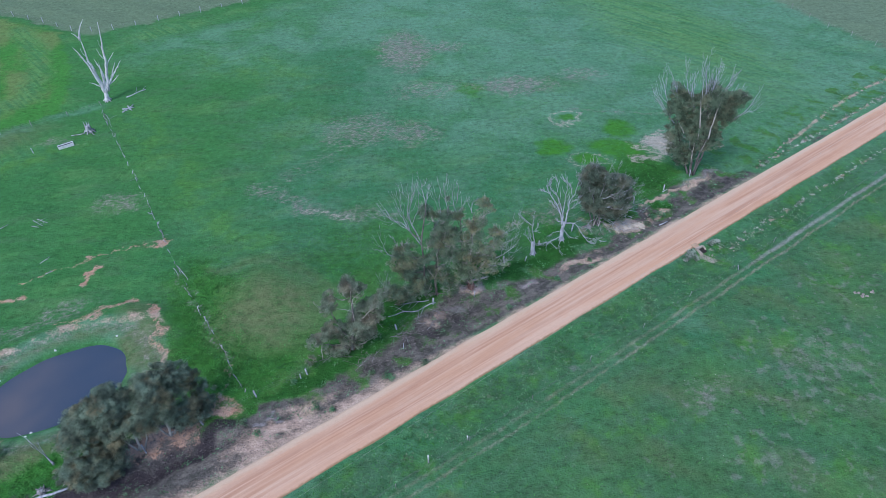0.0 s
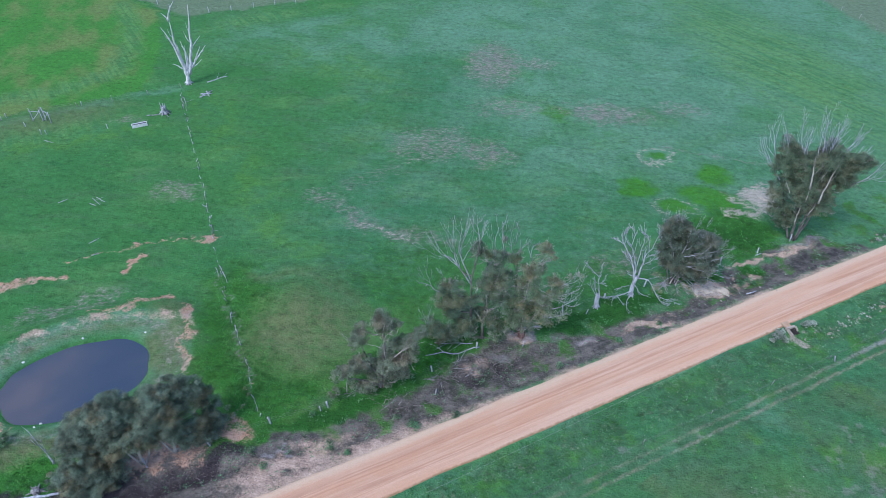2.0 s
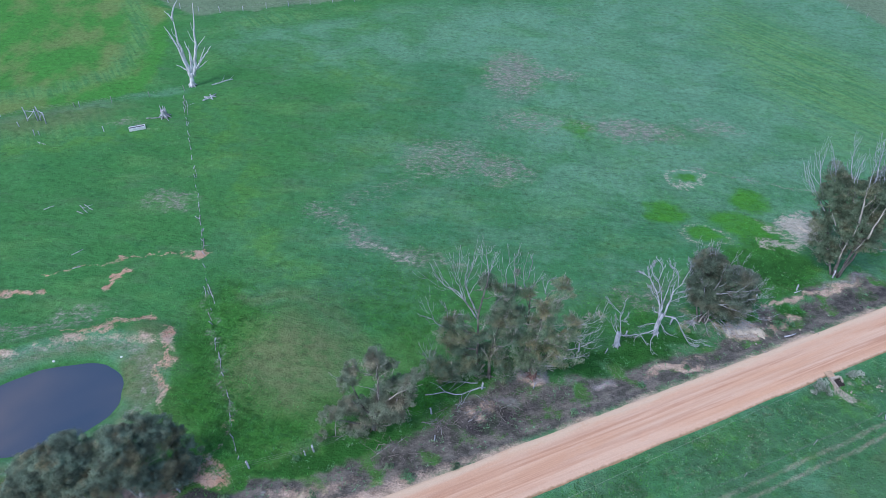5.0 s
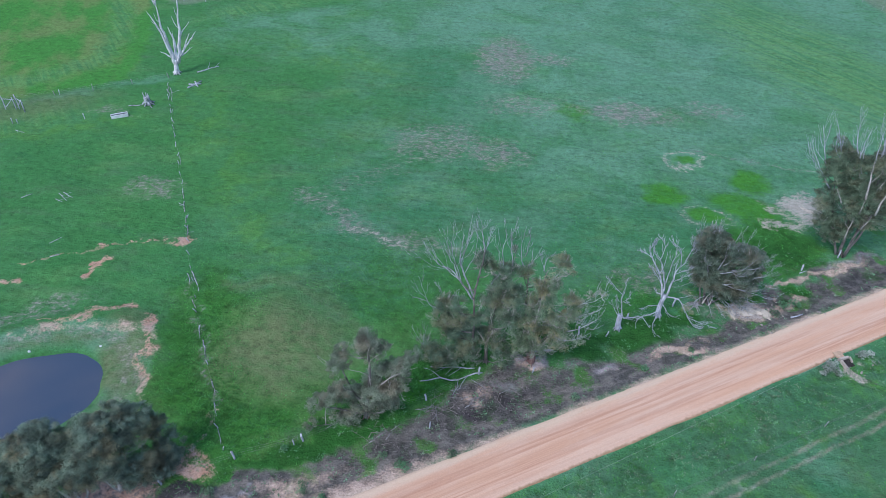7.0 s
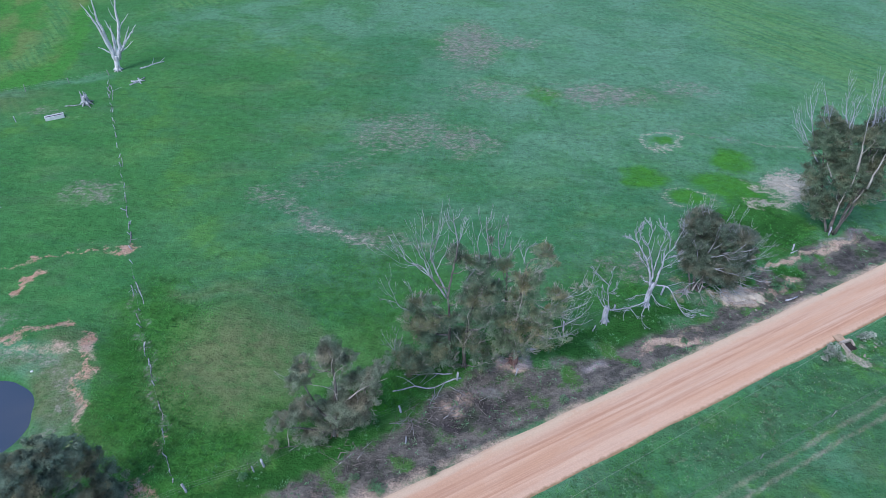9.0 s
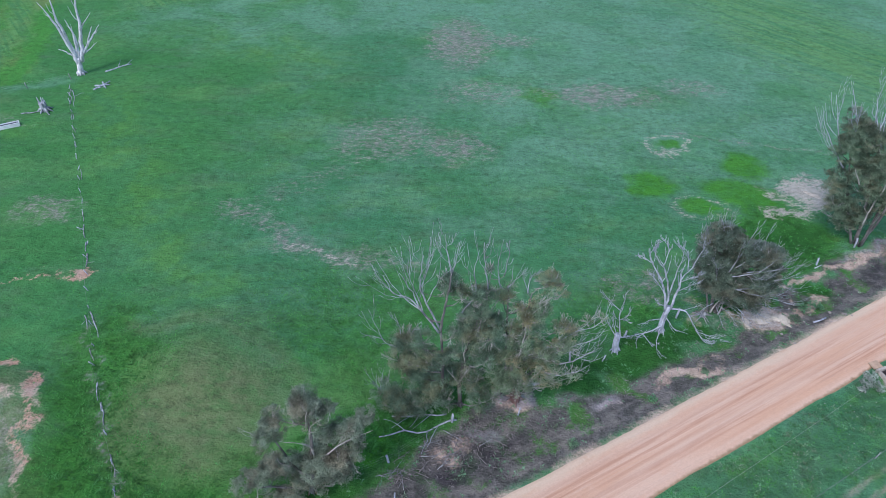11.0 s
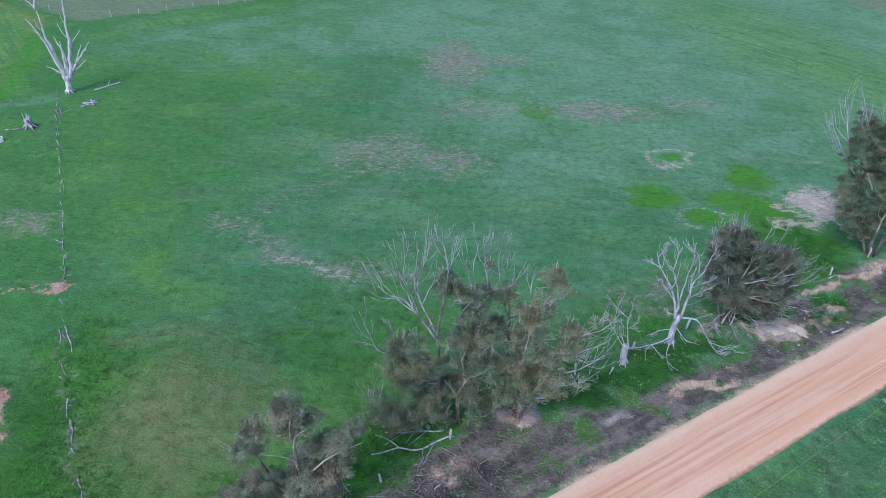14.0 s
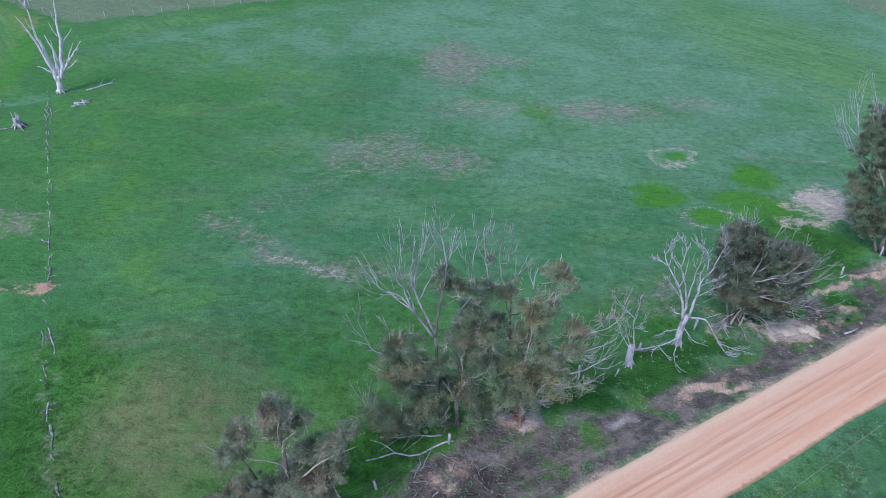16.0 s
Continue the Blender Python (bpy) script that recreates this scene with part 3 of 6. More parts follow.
    # Near-black bands along the ditch, with weaker darkening beside it and near the trees.
    dark_bands = top([stroke(x, y, [(-40, 29.3), (-36.3, 30.7), (-33.2, 31.4), (-29.7, 32.4), (-27.3, 33.5), (-25.6, 34.4), (-24, 35.6), (-22.6, 37.5), (-21.4, 38.6)], 1.5) * 1.25, stroke(x, y, [(-30, 33.6), (-26.5, 35.4), (-24.2, 37)], 1.6) * 0.55, stroke(x, y, [(-32.4, 28.4), (-24.5, 34.0), (-19.2, 37.7)], 1.3) * 0.42, blob(x, y, 38, 77, 6, 1.3, 36) * 0.5, blob(x, y, 0, 51.5, 6, 1.2, 36) * 0.6])
    warm = top([smooth((85 - y) / 45) * (n > 39), 0.55 * smooth((26 - n) / 5)]) * 0.8 * smooth((x + 48) / 26)
    left = smooth((-8 - x) / 45)
    ash = top([stroke(x, y, [(-31.9, 58.6), (-29.9, 55.8), (-28.3, 53.5), (-27.1, 51.2), (-24.9, 48.4), (-23.8, 46.8), (-22.8, 44.2), (-22.8, 42.7), (-23.0, 41.6)], 0.32) * 0.62, stroke(x, y, [(-19, 38.4), (-17.7, 39.1)], 0.45), blob(x, y, 9.6, 58.0, 1.1, 0.5, 40) * 0.8, blob(x, y, 6.4, 56.8, 1.0, 0.6) * 0.6, blob(x, y, 2.6, 57.4, 1.2, 0.6), blob(x, y, 26, 64.6, 0.8, 0.4), stroke(x, y, [(33, 77.3), (40, 81.6)], 0.5) * 0.8,
               blob(x, y, 0.6, 53.8, 1.1, 0.7) * 0.8, blob(x, y, 19.6, 67.4, 2.0, 0.8, 36) * 0.3, np.clip(1 - np.abs(n - 27.5) / 0.5, 0, 1) * smooth((s - 58) / 12) * (s < 110) * 0.8])
    bare = bare * 0.68 * (0.9 + 0.45 * soft_noise(x, y, 3.2, 17))
    bare = np.maximum(bare, stroke(x, y, [(-21, 73.6), (-18.5, 71.9), (-14.5, 71.3)], 1.2) * 0.75)
    verdure = np.clip(0.42 * (n > 39.5) * (n < 47) * smooth((s - 6) / 6) * (0.7 + 0.9 * soft_noise(x, y, 4.2, 19)), 0, 1)
    far = top([far_left, far_right])
    verge = np.clip(0.95 * smooth((34 - n) / 2) * (0.75 + 0.35 * soft_noise(x, y, 12, 45)), 0, 1)
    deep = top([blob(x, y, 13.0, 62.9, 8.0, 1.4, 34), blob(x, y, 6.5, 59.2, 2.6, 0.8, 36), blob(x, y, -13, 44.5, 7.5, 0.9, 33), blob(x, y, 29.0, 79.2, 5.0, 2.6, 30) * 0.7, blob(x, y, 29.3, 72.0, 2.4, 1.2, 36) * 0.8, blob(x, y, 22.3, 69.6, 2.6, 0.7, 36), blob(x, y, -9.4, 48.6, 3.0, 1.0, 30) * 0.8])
    bright = top([stroke(x, y, [(-54, 100), (-42, 85), (-31, 70), (-25, 66)], 7.0) * 0.75, stroke(x, y, [(20, 50), (10, 41), (0, 33)], 5) * 0.8 * (n < 25), blob(x, y, -70, 84, 16, 4, 30) * 0.8, blob(x, y, -38, 118, 16, 6, -20) * 0.7])
    return dict(bright=bright, shoulder=shoulder, deep=deep, chalk=chalk, far=far, verge=verge, left=left, verdure=verdure, ash=ash, warm=warm, track=track, crop=crop, pale=pale, dark=dark_bands, grey=grey, lush=lush * (n > 39) - (d > -0.3), vivid=vivid, dry=dry, litter=litter, bare=bare, sand=sand, clay=clay, flower=flower)


build_ground()


def build_road():
    ss = np.arange(-420, 620, 0.6)
    k = 27
    u = np.linspace(-1, 1, k)
    verts, edge, rim, rut = [], [], [], []
    for s in ss:
        l = ROAD_L + 0.04 * float(soft_noise(s, 0.0, 9.0, 61)) + 0.025 * float(soft_noise(s, 0.0, 1.5, 62))
        r = ROAD_R - 0.03 + 0.06 * float(soft_noise(s, 9.0, 8.0, 63)) + 0.015 * float(soft_noise(s, 3.0, 1.4, 64))
        for v in u:
            n = (l + r) / 2 + v * (l - r) / 2
            px_, py_ = xy(s, n)
            z = 0.10 * (1 - v * v) + 0.02 - 0.018 * math.cos(v * 9.4) + (-0.14 if abs(v) > 0.99 else 0)
            verts.append((px_, py_, z))
            edge.append(max(0.0, (v - 0.55) / 0.45))
            rut.append(min(1.0, math.exp(-((abs(v + 0.08) - 0.34) / 0.2) ** 2) + 0.35 * math.exp(-((v + 0.1) / 0.6) ** 4)))
            rim.append(max(0.0, (-v - 0.76) / 0.24))
    faces = [(i * k + j, (i + 1) * k + j, (i + 1) * k + j + 1, i * k + j + 1) for i in range(len(ss) - 1) for j in range(k - 1)]
    faces = [f[::-1] for f in faces]
    me = mesh_from("road", verts, faces, GRAVEL, True)
    a = me.attributes.new("edge", "FLOAT", "POINT")
    a.data.foreach_set("value", np.array(edge, np.float32))
    a = me.attributes.new("rut", "FLOAT", "POINT")
    a.data.foreach_set("value", np.array(rut, np.float32))
    a = me.attributes.new("rim", "FLOAT", "POINT")
    a.data.foreach_set("value", np.array(rim, np.float32))
    tagged(new("road", me), "straight unsealed road of compacted orange-pink gravel", "road", kind="structure")


build_road()


def build_pond():
    ring = []
    for i in range(72):
        a = math.tau * i / 72
        ca, sa = math.cos(a), math.sin(a)
        s = -8.2 + 7.5 * math.copysign(abs(ca) ** 0.8, ca)
        n = 58.95 + 5.3 * math.copysign(abs(sa) ** 0.8, sa)
        ring.append((*xy(s, n), -0.42))
    me = mesh_from("pond", ring, [tuple(range(72))], WATER)
    tagged(new("pond", me), "still muddy farm dam water, sky reflection painted in as blue-grey", "pond", kind="structure")


build_pond()


# ---- wood and leaves ----
class Wood:
    """Gathers tapered limbs into one mesh."""

    def __init__(self):
        self.v, self.f = [], []

    def tube(self, pts, radii, sides=6):
        start = len(self.v)
        side = Vector((1, 0, 0))
        for i, p in enumerate(pts):
            d = (pts[min(i + 1, len(pts) - 1)] - pts[max(i - 1, 0)]).normalized()
            if abs(d.dot(side)) > 0.9:
                side = Vector((0, 1, 0)) if abs(d.y) < 0.9 else Vector((0, 0, 1))
            a = d.cross(side).normalized()
            b = d.cross(a)
            side = a.cross(d)
            for k in range(sides):
                t = math.tau * k / sides
                self.v.append(p + (a * math.cos(t) + b * math.sin(t)) * radii[i])
        for i in range(len(pts) - 1):
            for k in range(sides):
                j = (k + 1) % sides
                self.f.append((start + i * sides + k, start + i * sides + j, start + (i + 1) * sides + j, start + (i + 1) * sides + k))
        last = start + (len(pts) - 1) * sides
        self.f.append(tuple(range(last, last + sides)))
        self.f.append(tuple(reversed(range(start, start + sides))))

    def limb(self, a, b, r0, r1, wiggle=0.06, sides=6, rise=0.0, seg=None):
        """A crooked limb from a to b. Returns its points and radii."""
        a, b = Vector(a), Vector(b)
        length = (b - a).length
        k = seg or max(3, min(9, int(length / 0.7) + 2))
        pts, w = [], Vector((0, 0, 0))
        for i in range(k):
            u = i / (k - 1)
            if 0 < i < k - 1:
                w = w * 0.6 + Vector((random.gauss(0, 1), random.gauss(0, 1), random.gauss(0, 0.6))) * wiggle * length * 0.6
            p = a.lerp(b, u) + w * math.sin(math.pi * u) + Vector((0, 0, rise * length * math.sin(math.pi * u)))
            pts.append(p)
        radii = [r0 + (r1 - r0) * (i / (k - 1)) ** 0.85 for i in range(k)]
        self.tube(pts, radii, sides)
        return pts, radii

    def fan(self, a, b, r0, r1=0.012, forks=4, depth=2, spread=0.55, up=0.35, wiggle=0.07, start=0.3):
        """A limb with side limbs that fork again."""
        pts, radii = self.limb(a, b, r0, r1, wiggle, 6 if r0 > 0.06 else 4 if r0 > 0.025 else 3)
        if depth <= 0:
            return
        main = pts[-1] - pts[0]
        for i in range(forks):
            u = start + (0.97 - start) * (i + random.random() * 0.8) / forks
            j = min(int(u * (len(pts) - 1)), len(pts) - 2)
            f = u * (len(pts) - 1) - j
            p = pts[j].lerp(pts[j + 1], f)
            d = (pts[j + 1] - pts[j]).normalized()
            q = Vector((random.gauss(0, 1), random.gauss(0, 1), random.gauss(0, 0.7))).normalized()
            d = (d + q * spread + Vector((0, 0, up))).normalized()
            ln = main.length * (1.05 - 0.62 * u) * random.uniform(0.4, 0.75)
            r = max((radii[j] * (1 - f) + radii[j + 1] * f) * 0.62, 0.010)
            self.fan(p, p + d * ln, r, r1, max(2, forks - 1), depth - 1, spread, up, wiggle, 0.25)

    def sweep(self, through_points, r0, r1, wiggle=0.03, sides=6, per=4):
        """A smooth tapering limb through a few places. Returns its points and radii."""
        p = [Vector(q) for q in through_points]
        p = [p[0] * 2 - p[1]] + p + [p[-1] * 2 - p[-2]]
        line = []
        for i in range(1, len(p) - 2):
            for k in range(per):
                u = k / per
                line.append(0.5 * (2 * p[i] + (p[i + 1] - p[i - 1]) * u + (2 * p[i - 1] - 5 * p[i] + 4 * p[i + 1] - p[i + 2]) * u * u + (3 * p[i] - p[i - 1] - 3 * p[i + 1] + p[i + 2]) * u ** 3))
        line.append(p[-2])
        step = (p[-2] - p[1]).length / len(line)
        for q in line[1:-1]:
            q += Vector((random.gauss(0, 1), random.gauss(0, 1), random.gauss(0, 0.7))) * wiggle * max(step * 2, 0.3)
        n = len(line) - 1
        radii = [r0 + (r1 - r0) * (i / n) ** 0.9 for i in range(n + 1)]
        self.tube(line, radii, sides)
        return line, radii

    def spray(self, through_points, r0, forks, depth=2, tip=0.007, spread=0.7, lift=0.45, grow=1.0):
        """A bare limb whose side twigs leave at a slant and bend upwards."""
        line, radii = self.sweep(through_points, r0, tip + 0.08 * r0, 0.035, 6 if r0 > 0.05 else 4 if r0 > 0.025 else 3, 4 if r0 > 0.025 else 2)
        if depth <= 0:
            return
        total = sum((b - a).length for a, b in zip(line, line[1:]))
        for i in range(forks):
            u = 0.28 + 0.68 * (i + random.random() * 0.8) / forks
            j = min(int(u * (len(line) - 1)), len(line) - 2)
            p, d = line[j], (line[j + 1] - line[j]).normalized()
            q = d.cross(Vector((random.gauss(0, 1), random.gauss(0, 1), random.gauss(0, 1)))).normalized()
            out = (d + q * spread * random.uniform(0.6, 1.2)).normalized()
            on = (d * 0.8 + q * spread * 0.35 + Vector((0, 0, lift))).normalized()
            ln = grow * max(0.4, total * (0.85 - 0.5 * u) * random.uniform(0.5, 1.05))
            r = max(radii[j] * 0.55, tip * 1.6)
            mid = p + out * ln * 0.42
            self.spray([p, mid, mid + on * ln * 0.58], r, max(2, forks - 2), depth - 1, tip, spread, lift, grow)

    def mesh(self, name, material):
        return mesh_from(name, [tuple(p) for p in self.v], self.f, material, True)


def leaves(masses, density, rng, size=0.3, droop=0.7, clump=0.42, fill=0.5, loose=0.6):
    """Loose drooping leaves in rounded bunches inside each mass (x, y, z, radius[, flattening])."""
    out = []
    for mass in masses:
        cx, cy, cz, r = mass[:4]
        flat = mass[4] if len(mass) > 4 else 0.8
        bunches = max(4, int(2.6 * (r / clump) ** 2))
        d = rng.normal(size=(bunches, 3))
        d /= np.linalg.norm(d, axis=1)[:, None]
        d[:, 2] = np.where(d[:, 2] < -0.35, -d[:, 2], d[:, 2])
        rad = r * rng.uniform(fill, 1.0, bunches) ** 0.7
        centre = np.array((cx, cy, cz)) + d * rad[:, None] * np.array((1, 1, flat))
        per = max(8, int(density * r * r / bunches))
        k = bunches * per
        c = np.repeat(centre, per, 0)
        q = rng.normal(size=(k, 3))
        q /= np.linalg.norm(q, axis=1)[:, None]
        q[:, 2] = np.where(q[:, 2] < -0.3, -q[:, 2] * 0.6, q[:, 2])
        p = c + q * (clump * np.repeat(rng.uniform(0.55, 1.25, bunches), per) * rng.uniform(0.45, 1.12, k))[:, None] * np.array((1, 1, 0.8))
        face = q + 0.55 * np.repeat(d, per, 0) + loose * rng.normal(size=(k, 3))
        a = np.cross(face, rng.normal(size=(k, 3)))
        a[:, 2] -= droop * 0.5
        a /= np.linalg.norm(a, axis=1)[:, None]
        b = np.cross(a, face)
        b /= np.linalg.norm(b, axis=1)[:, None]
        ln, w = size * rng.uniform(0.6, 1.25, (k, 1)), size * rng.uniform(0.24, 0.44, (k, 1))
        out.append(np.stack((p - a * ln * 0.5, p + b * w * 0.5, p + a * ln * 0.5, p - b * w * 0.5), 1).reshape(-1, 3))
    return np.concatenate(out)


def base_flare(wood, r, h, roots=5, reach=2.2, at=(0, 0, 0)):
    """Root buttresses round a trunk's foot."""
    for i in range(roots):
        a = math.tau * i / roots + random.uniform(-0.4, 0.4)
        d = Vector((math.cos(a), math.sin(a), 0))
        wood.limb(Vector(at) + Vector((0, 0, h)) + d * r * 0.4, Vector(at) + d * r * reach + Vector((0, 0, -0.12)), r * 0.45, r * 0.15, 0.05, 5)


def reach(wood, spine, to, r=0.035):
    """A living limb from the nearest lower part of the trunks to a place. Returns its points."""
    to = Vector(to)
    low = [q for q in spine if q[0].z < to.z - 0.15] or spine[:1]
    p, pr = min(low, key=lambda q: (q[0] - to).length + 0.4 * abs(to.z - q[0].z - 0.9 * (to.xy - q[0].xy).length))
    side = (to - p).xy.length
    mid = p.lerp(to, 0.5) + Vector((random.gauss(0, 0.06), random.gauss(0, 0.06), -0.16 * side))
    return wood.sweep([p, mid, to], min(pr * 0.75, r + 0.012 * (to - p).length), 0.02, 0.035)


def gum_tree(at, label, seed, trunks, masses, leaf, density, size=0.15, dead=(), pale=(), bark=None, grey=None, clump=0.36, loose=0.8, droop=0.9, twigs=3, swell=1.3, flat=0.95, flare=0.5, fill=1.7):
    """A gum: trunks (r0, r1, points), leaf masses (x, y, z, radius), dead sprays and pale limbs (radius, forks, points)."""
    random.seed(seed)
    rng = np.random.RandomState(seed)
    tree = thing("gum_tree", at, label, "tree")
    wood, fine, spine = Wood(), Wood(), []
    for r0, r1, *pts in trunks:
        line, radii = wood.sweep(pts, r0, r1, 0.025, 8)
        spine += list(zip(line[1:], radii[1:]))
    base_flare(wood, trunks[0][0], flare, at=(*trunks[0][2][:2], 0))
    for m in masses:
        line, radii = reach(wood, spine, (m[0], m[1], m[2] - 0.15 * m[3]))
        spine += list(zip(line[2:-2], radii[2:-2]))
        tip = line[-1]
        for _ in range(twigs):
            d = Vector((random.gauss(0, 1), random.gauss(-0.3, 0.9), random.gauss(0.6, 0.6))).normalized()
            fine.spray([tip, tip + d * m[3] * 0.7, tip + d * m[3] * random.uniform(1.1, 1.6) + Vector((0, 0, 0.25 * m[3]))], 0.026, 3, 1, 0.009)
    for r, forks, *pts in (*dead, *pale):
        if min((Vector(pts[0]) - q[0]).length for q in spine) > 0.3:
            reach(wood, spine, pts[0], r * 0.7)
    part("trunk", wood.mesh("trunk", bark or BARK), tree)
    if fine.v:
        tagged(part("twig_spray", fine.mesh("twig_spray", TWIG), tree, "thin grey twigs"), kind="stuff")
    for r, forks, *pts in dead:
        w = Wood()
        w.spray([Vector(p) for p in pts], r, forks, 2)
        part("dead_branch", w.mesh("dead_branch", grey or GREYLIMB), tree, "bare grey dead branch")
    for r, forks, *pts in pale:
        w = Wood()
        w.spray([Vector(p) for p in pts], r, forks, 1)
        part("pale_limb", w.mesh("pale_limb", PALEBARK), tree, "pale smooth-barked limb")
    between = []
    for i, m in enumerate(masses):
        for q in sorted((q for j, q in enumerate(masses) if j != i), key=lambda q: math.dist(q[:3], m[:3]))[:3]:
            gap = math.dist(q[:3], m[:3])
            if 0.9 * m[3] < gap < fill * (m[3] + q[3]):
                between.append((*[(m[k] + q[k]) / 2 + random.gauss(0, 0.15) for k in range(3)], 0.42 * (m[3] + q[3])))
    grown = [(x, y, z, r * swell, flat) for x, y, z, r in masses + between]
    part("crown", quads_mesh("crown", leaves(grown, density, rng, size, droop, clump, loose=loose), leaf), tree)
    return tree


def big_tree():
    low = [(-3.4, 0, 7, 0.8), (-2, -0.2, 7.2, 0.8), (-3.7, -0.2, 5, 0.9), (-2, -0.3, 5.3, 0.9), (-2.7, -0.4, 3.8, 0.7), (-0.8, 0.5, 2.4, 1.1), (-5, 0.1, 0.9, 0.9), (-3.6, -1.1, 1.1, 1.1), (-2, -0.6, 1, 1), (-0.5, -0.4, 1, 0.9), (-3.2, -1.6, 0.8, 0.7),
           (1.3, 0.2, 3.1, 1.1), (2.3, -0.3, 1.3, 0.9), (-0.1, 0, 5.7, 0.6), (1, -0.1, 6, 0.9), (0.7, 0.6, 7.7, 0.8), (-0.1, -0.2, 7.9, 0.5), (-1.1, -0.6, 5.5, 0.6), (-2.2, 0.8, 2.6, 1.0)]
    high = [(-0.3, 0.3, 12.7, 0.5), (-0.6, -0.1, 12.1, 0.4), (0.1, 0.2, 12.3, 0.5), (1.5, 0, 12, 0.5), (1.9, 0, 11.4, 0.6), (1.3, 0.7, 9.9, 0.7), (1, 0.8, 8.8, 0.6), (1.9, -0.3, 9.9, 0.7), (2.2, 0.5, 11.9, 0.4), (1.8, 0.5, 7.7, 0.8),
            (2.6, -0.4, 8.4, 0.7), (2.9, 0.3, 9.3, 0.6), (2.5, -0.2, 6.3, 0.9), (2.3, 0.3, 13.8, 0.3), (0.5, -0.2, 11.6, 0.4)]
    dead = [(0.085, 5, (-0.9, -0.1, 8.1), (-1.9, -0.3, 10), (-2.7, -0.4, 11.3), (-3.8, -0.6, 12), (-4.3, -0.8, 13.6)), (0.06, 4, (-1.9, -0.3, 10), (-2.6, -0.4, 12), (-3.3, -0.7, 13.8)), (0.05, 4, (-1.8, -0.3, 9.8), (-2.3, -0.4, 11.8), (-2.7, -0.7, 13.6), (-2.7, -0.9, 15.4)),
            (0.08, 5, (-0.8, -0.1, 8.4), (-1.9, -0.5, 11.9), (-2, -0.8, 13.7), (-1.7, -1.1, 15.8)), (0.06, 5, (-0.1, -0.4, 13.8), (-0.4, -0.3, 15.6), (-0.5, -0.6, 17.1)), (0.05, 5, (-0.1, -0.4, 13.8), (0.1, 0.1, 14.6), (0.3, 0.5, 15.8)), (0.04, 3, (-1.9, -0.5, 12.1), (-1.8, -0.3, 13.2), (-1.2, -0.1, 15.2))]
    more = [(0.05, 4, (0.6, 0.1, 10), (1.4, 0, 12), (1.3, 0, 13.9), (1.5, -0.1, 15.7)), (0.055, 4, (2.2, 0.2, 12.1), (1.9, 0, 14.6), (1.8, -0.2, 16.4)), (0.045, 4, (3, 0.3, 12.4), (2.7, 0.1, 14.3), (2.9, -0.1, 16.7)), (0.04, 3, (3.1, 0.3, 13.4), (3.3, 0, 15.5), (3.1, -0.3, 16.6)),
            (0.05, 4, (-3.6, -0.3, 6.5), (-4.5, -0.6, 7.1), (-4.9, -0.8, 8.6), (-5.4, -1, 10.7)), (0.03, 3, (-4.7, -0.6, 7.5), (-5.3, -0.8, 7.9), (-5.8, -1.1, 8.3)), (0.035, 4, (-3.5, -0.3, 7.3), (-3.6, 0, 8.2), (-4, 0.3, 9.1)), (0.035, 3, (-2.8, -0.3, 7.4), (-2.7, -0.2, 8), (-2.1, -0.2, 9.1)),
            (0.03, 3, (-5.1, -0.3, 1.2), (-5.5, -0.8, 2.8), (-5.9, -1.2, 4.4)), (0.03, 3, (-5.1, -0.4, 1.4), (-5.0, -0.8, 3.2), (-4.6, -1, 5.0))]
    pale = [(0.10, 1, (0.6, 0.3, 2.4), (0.1, 0, 3.6), (-0.3, -0.3, 4.6)), (0.10, 1, (0.6, 0.3, 2.6), (0.9, 0, 3.8), (1.3, -0.2, 4.9)), (0.07, 2, (2.4, 0.2, 5.2), (2.1, 0.5, 7.0), (2.3, 0.2, 9.2)), (0.05, 3, (1.3, 0, 4.9), (1.8, -0.8, 5.8), (2.6, -1.2, 7.2)), (0.04, 2, (1.0, -0.6, 5.6), (0.9, -1.0, 7.2), (1.2, -1, 8.6))]
    trunks = [(0.17, 0.14, (0.7, 0.1, -0.2), (0.6, 0.3, 1.4), (0.6, 0.3, 2.7)), (0.15, 0.08, (-0.6, 0, -0.2), (-0.6, 0, 4), (-0.8, -0.1, 8.3)), (0.10, 0.05, (-0.8, -0.1, 8.2), (-0.6, -0.3, 9.8), (-0.3, -0.4, 12.1), (-0.1, -0.4, 14.0)), (0.13, 0.05, (0.6, 0.3, 2.6), (1.0, 0.4, 6), (1.6, 0.3, 9), (2.1, 0.2, 12.2))]
    gum_tree(on_land(-2.0, 55.8), "tall sparse grey-green gum tree with bare grey upper branches", 3, trunks, low + high, LEAF_BIG, 1900, 0.13, dead + more, pale, clump=0.36, swell=1.16, fill=1.3, twigs=7)


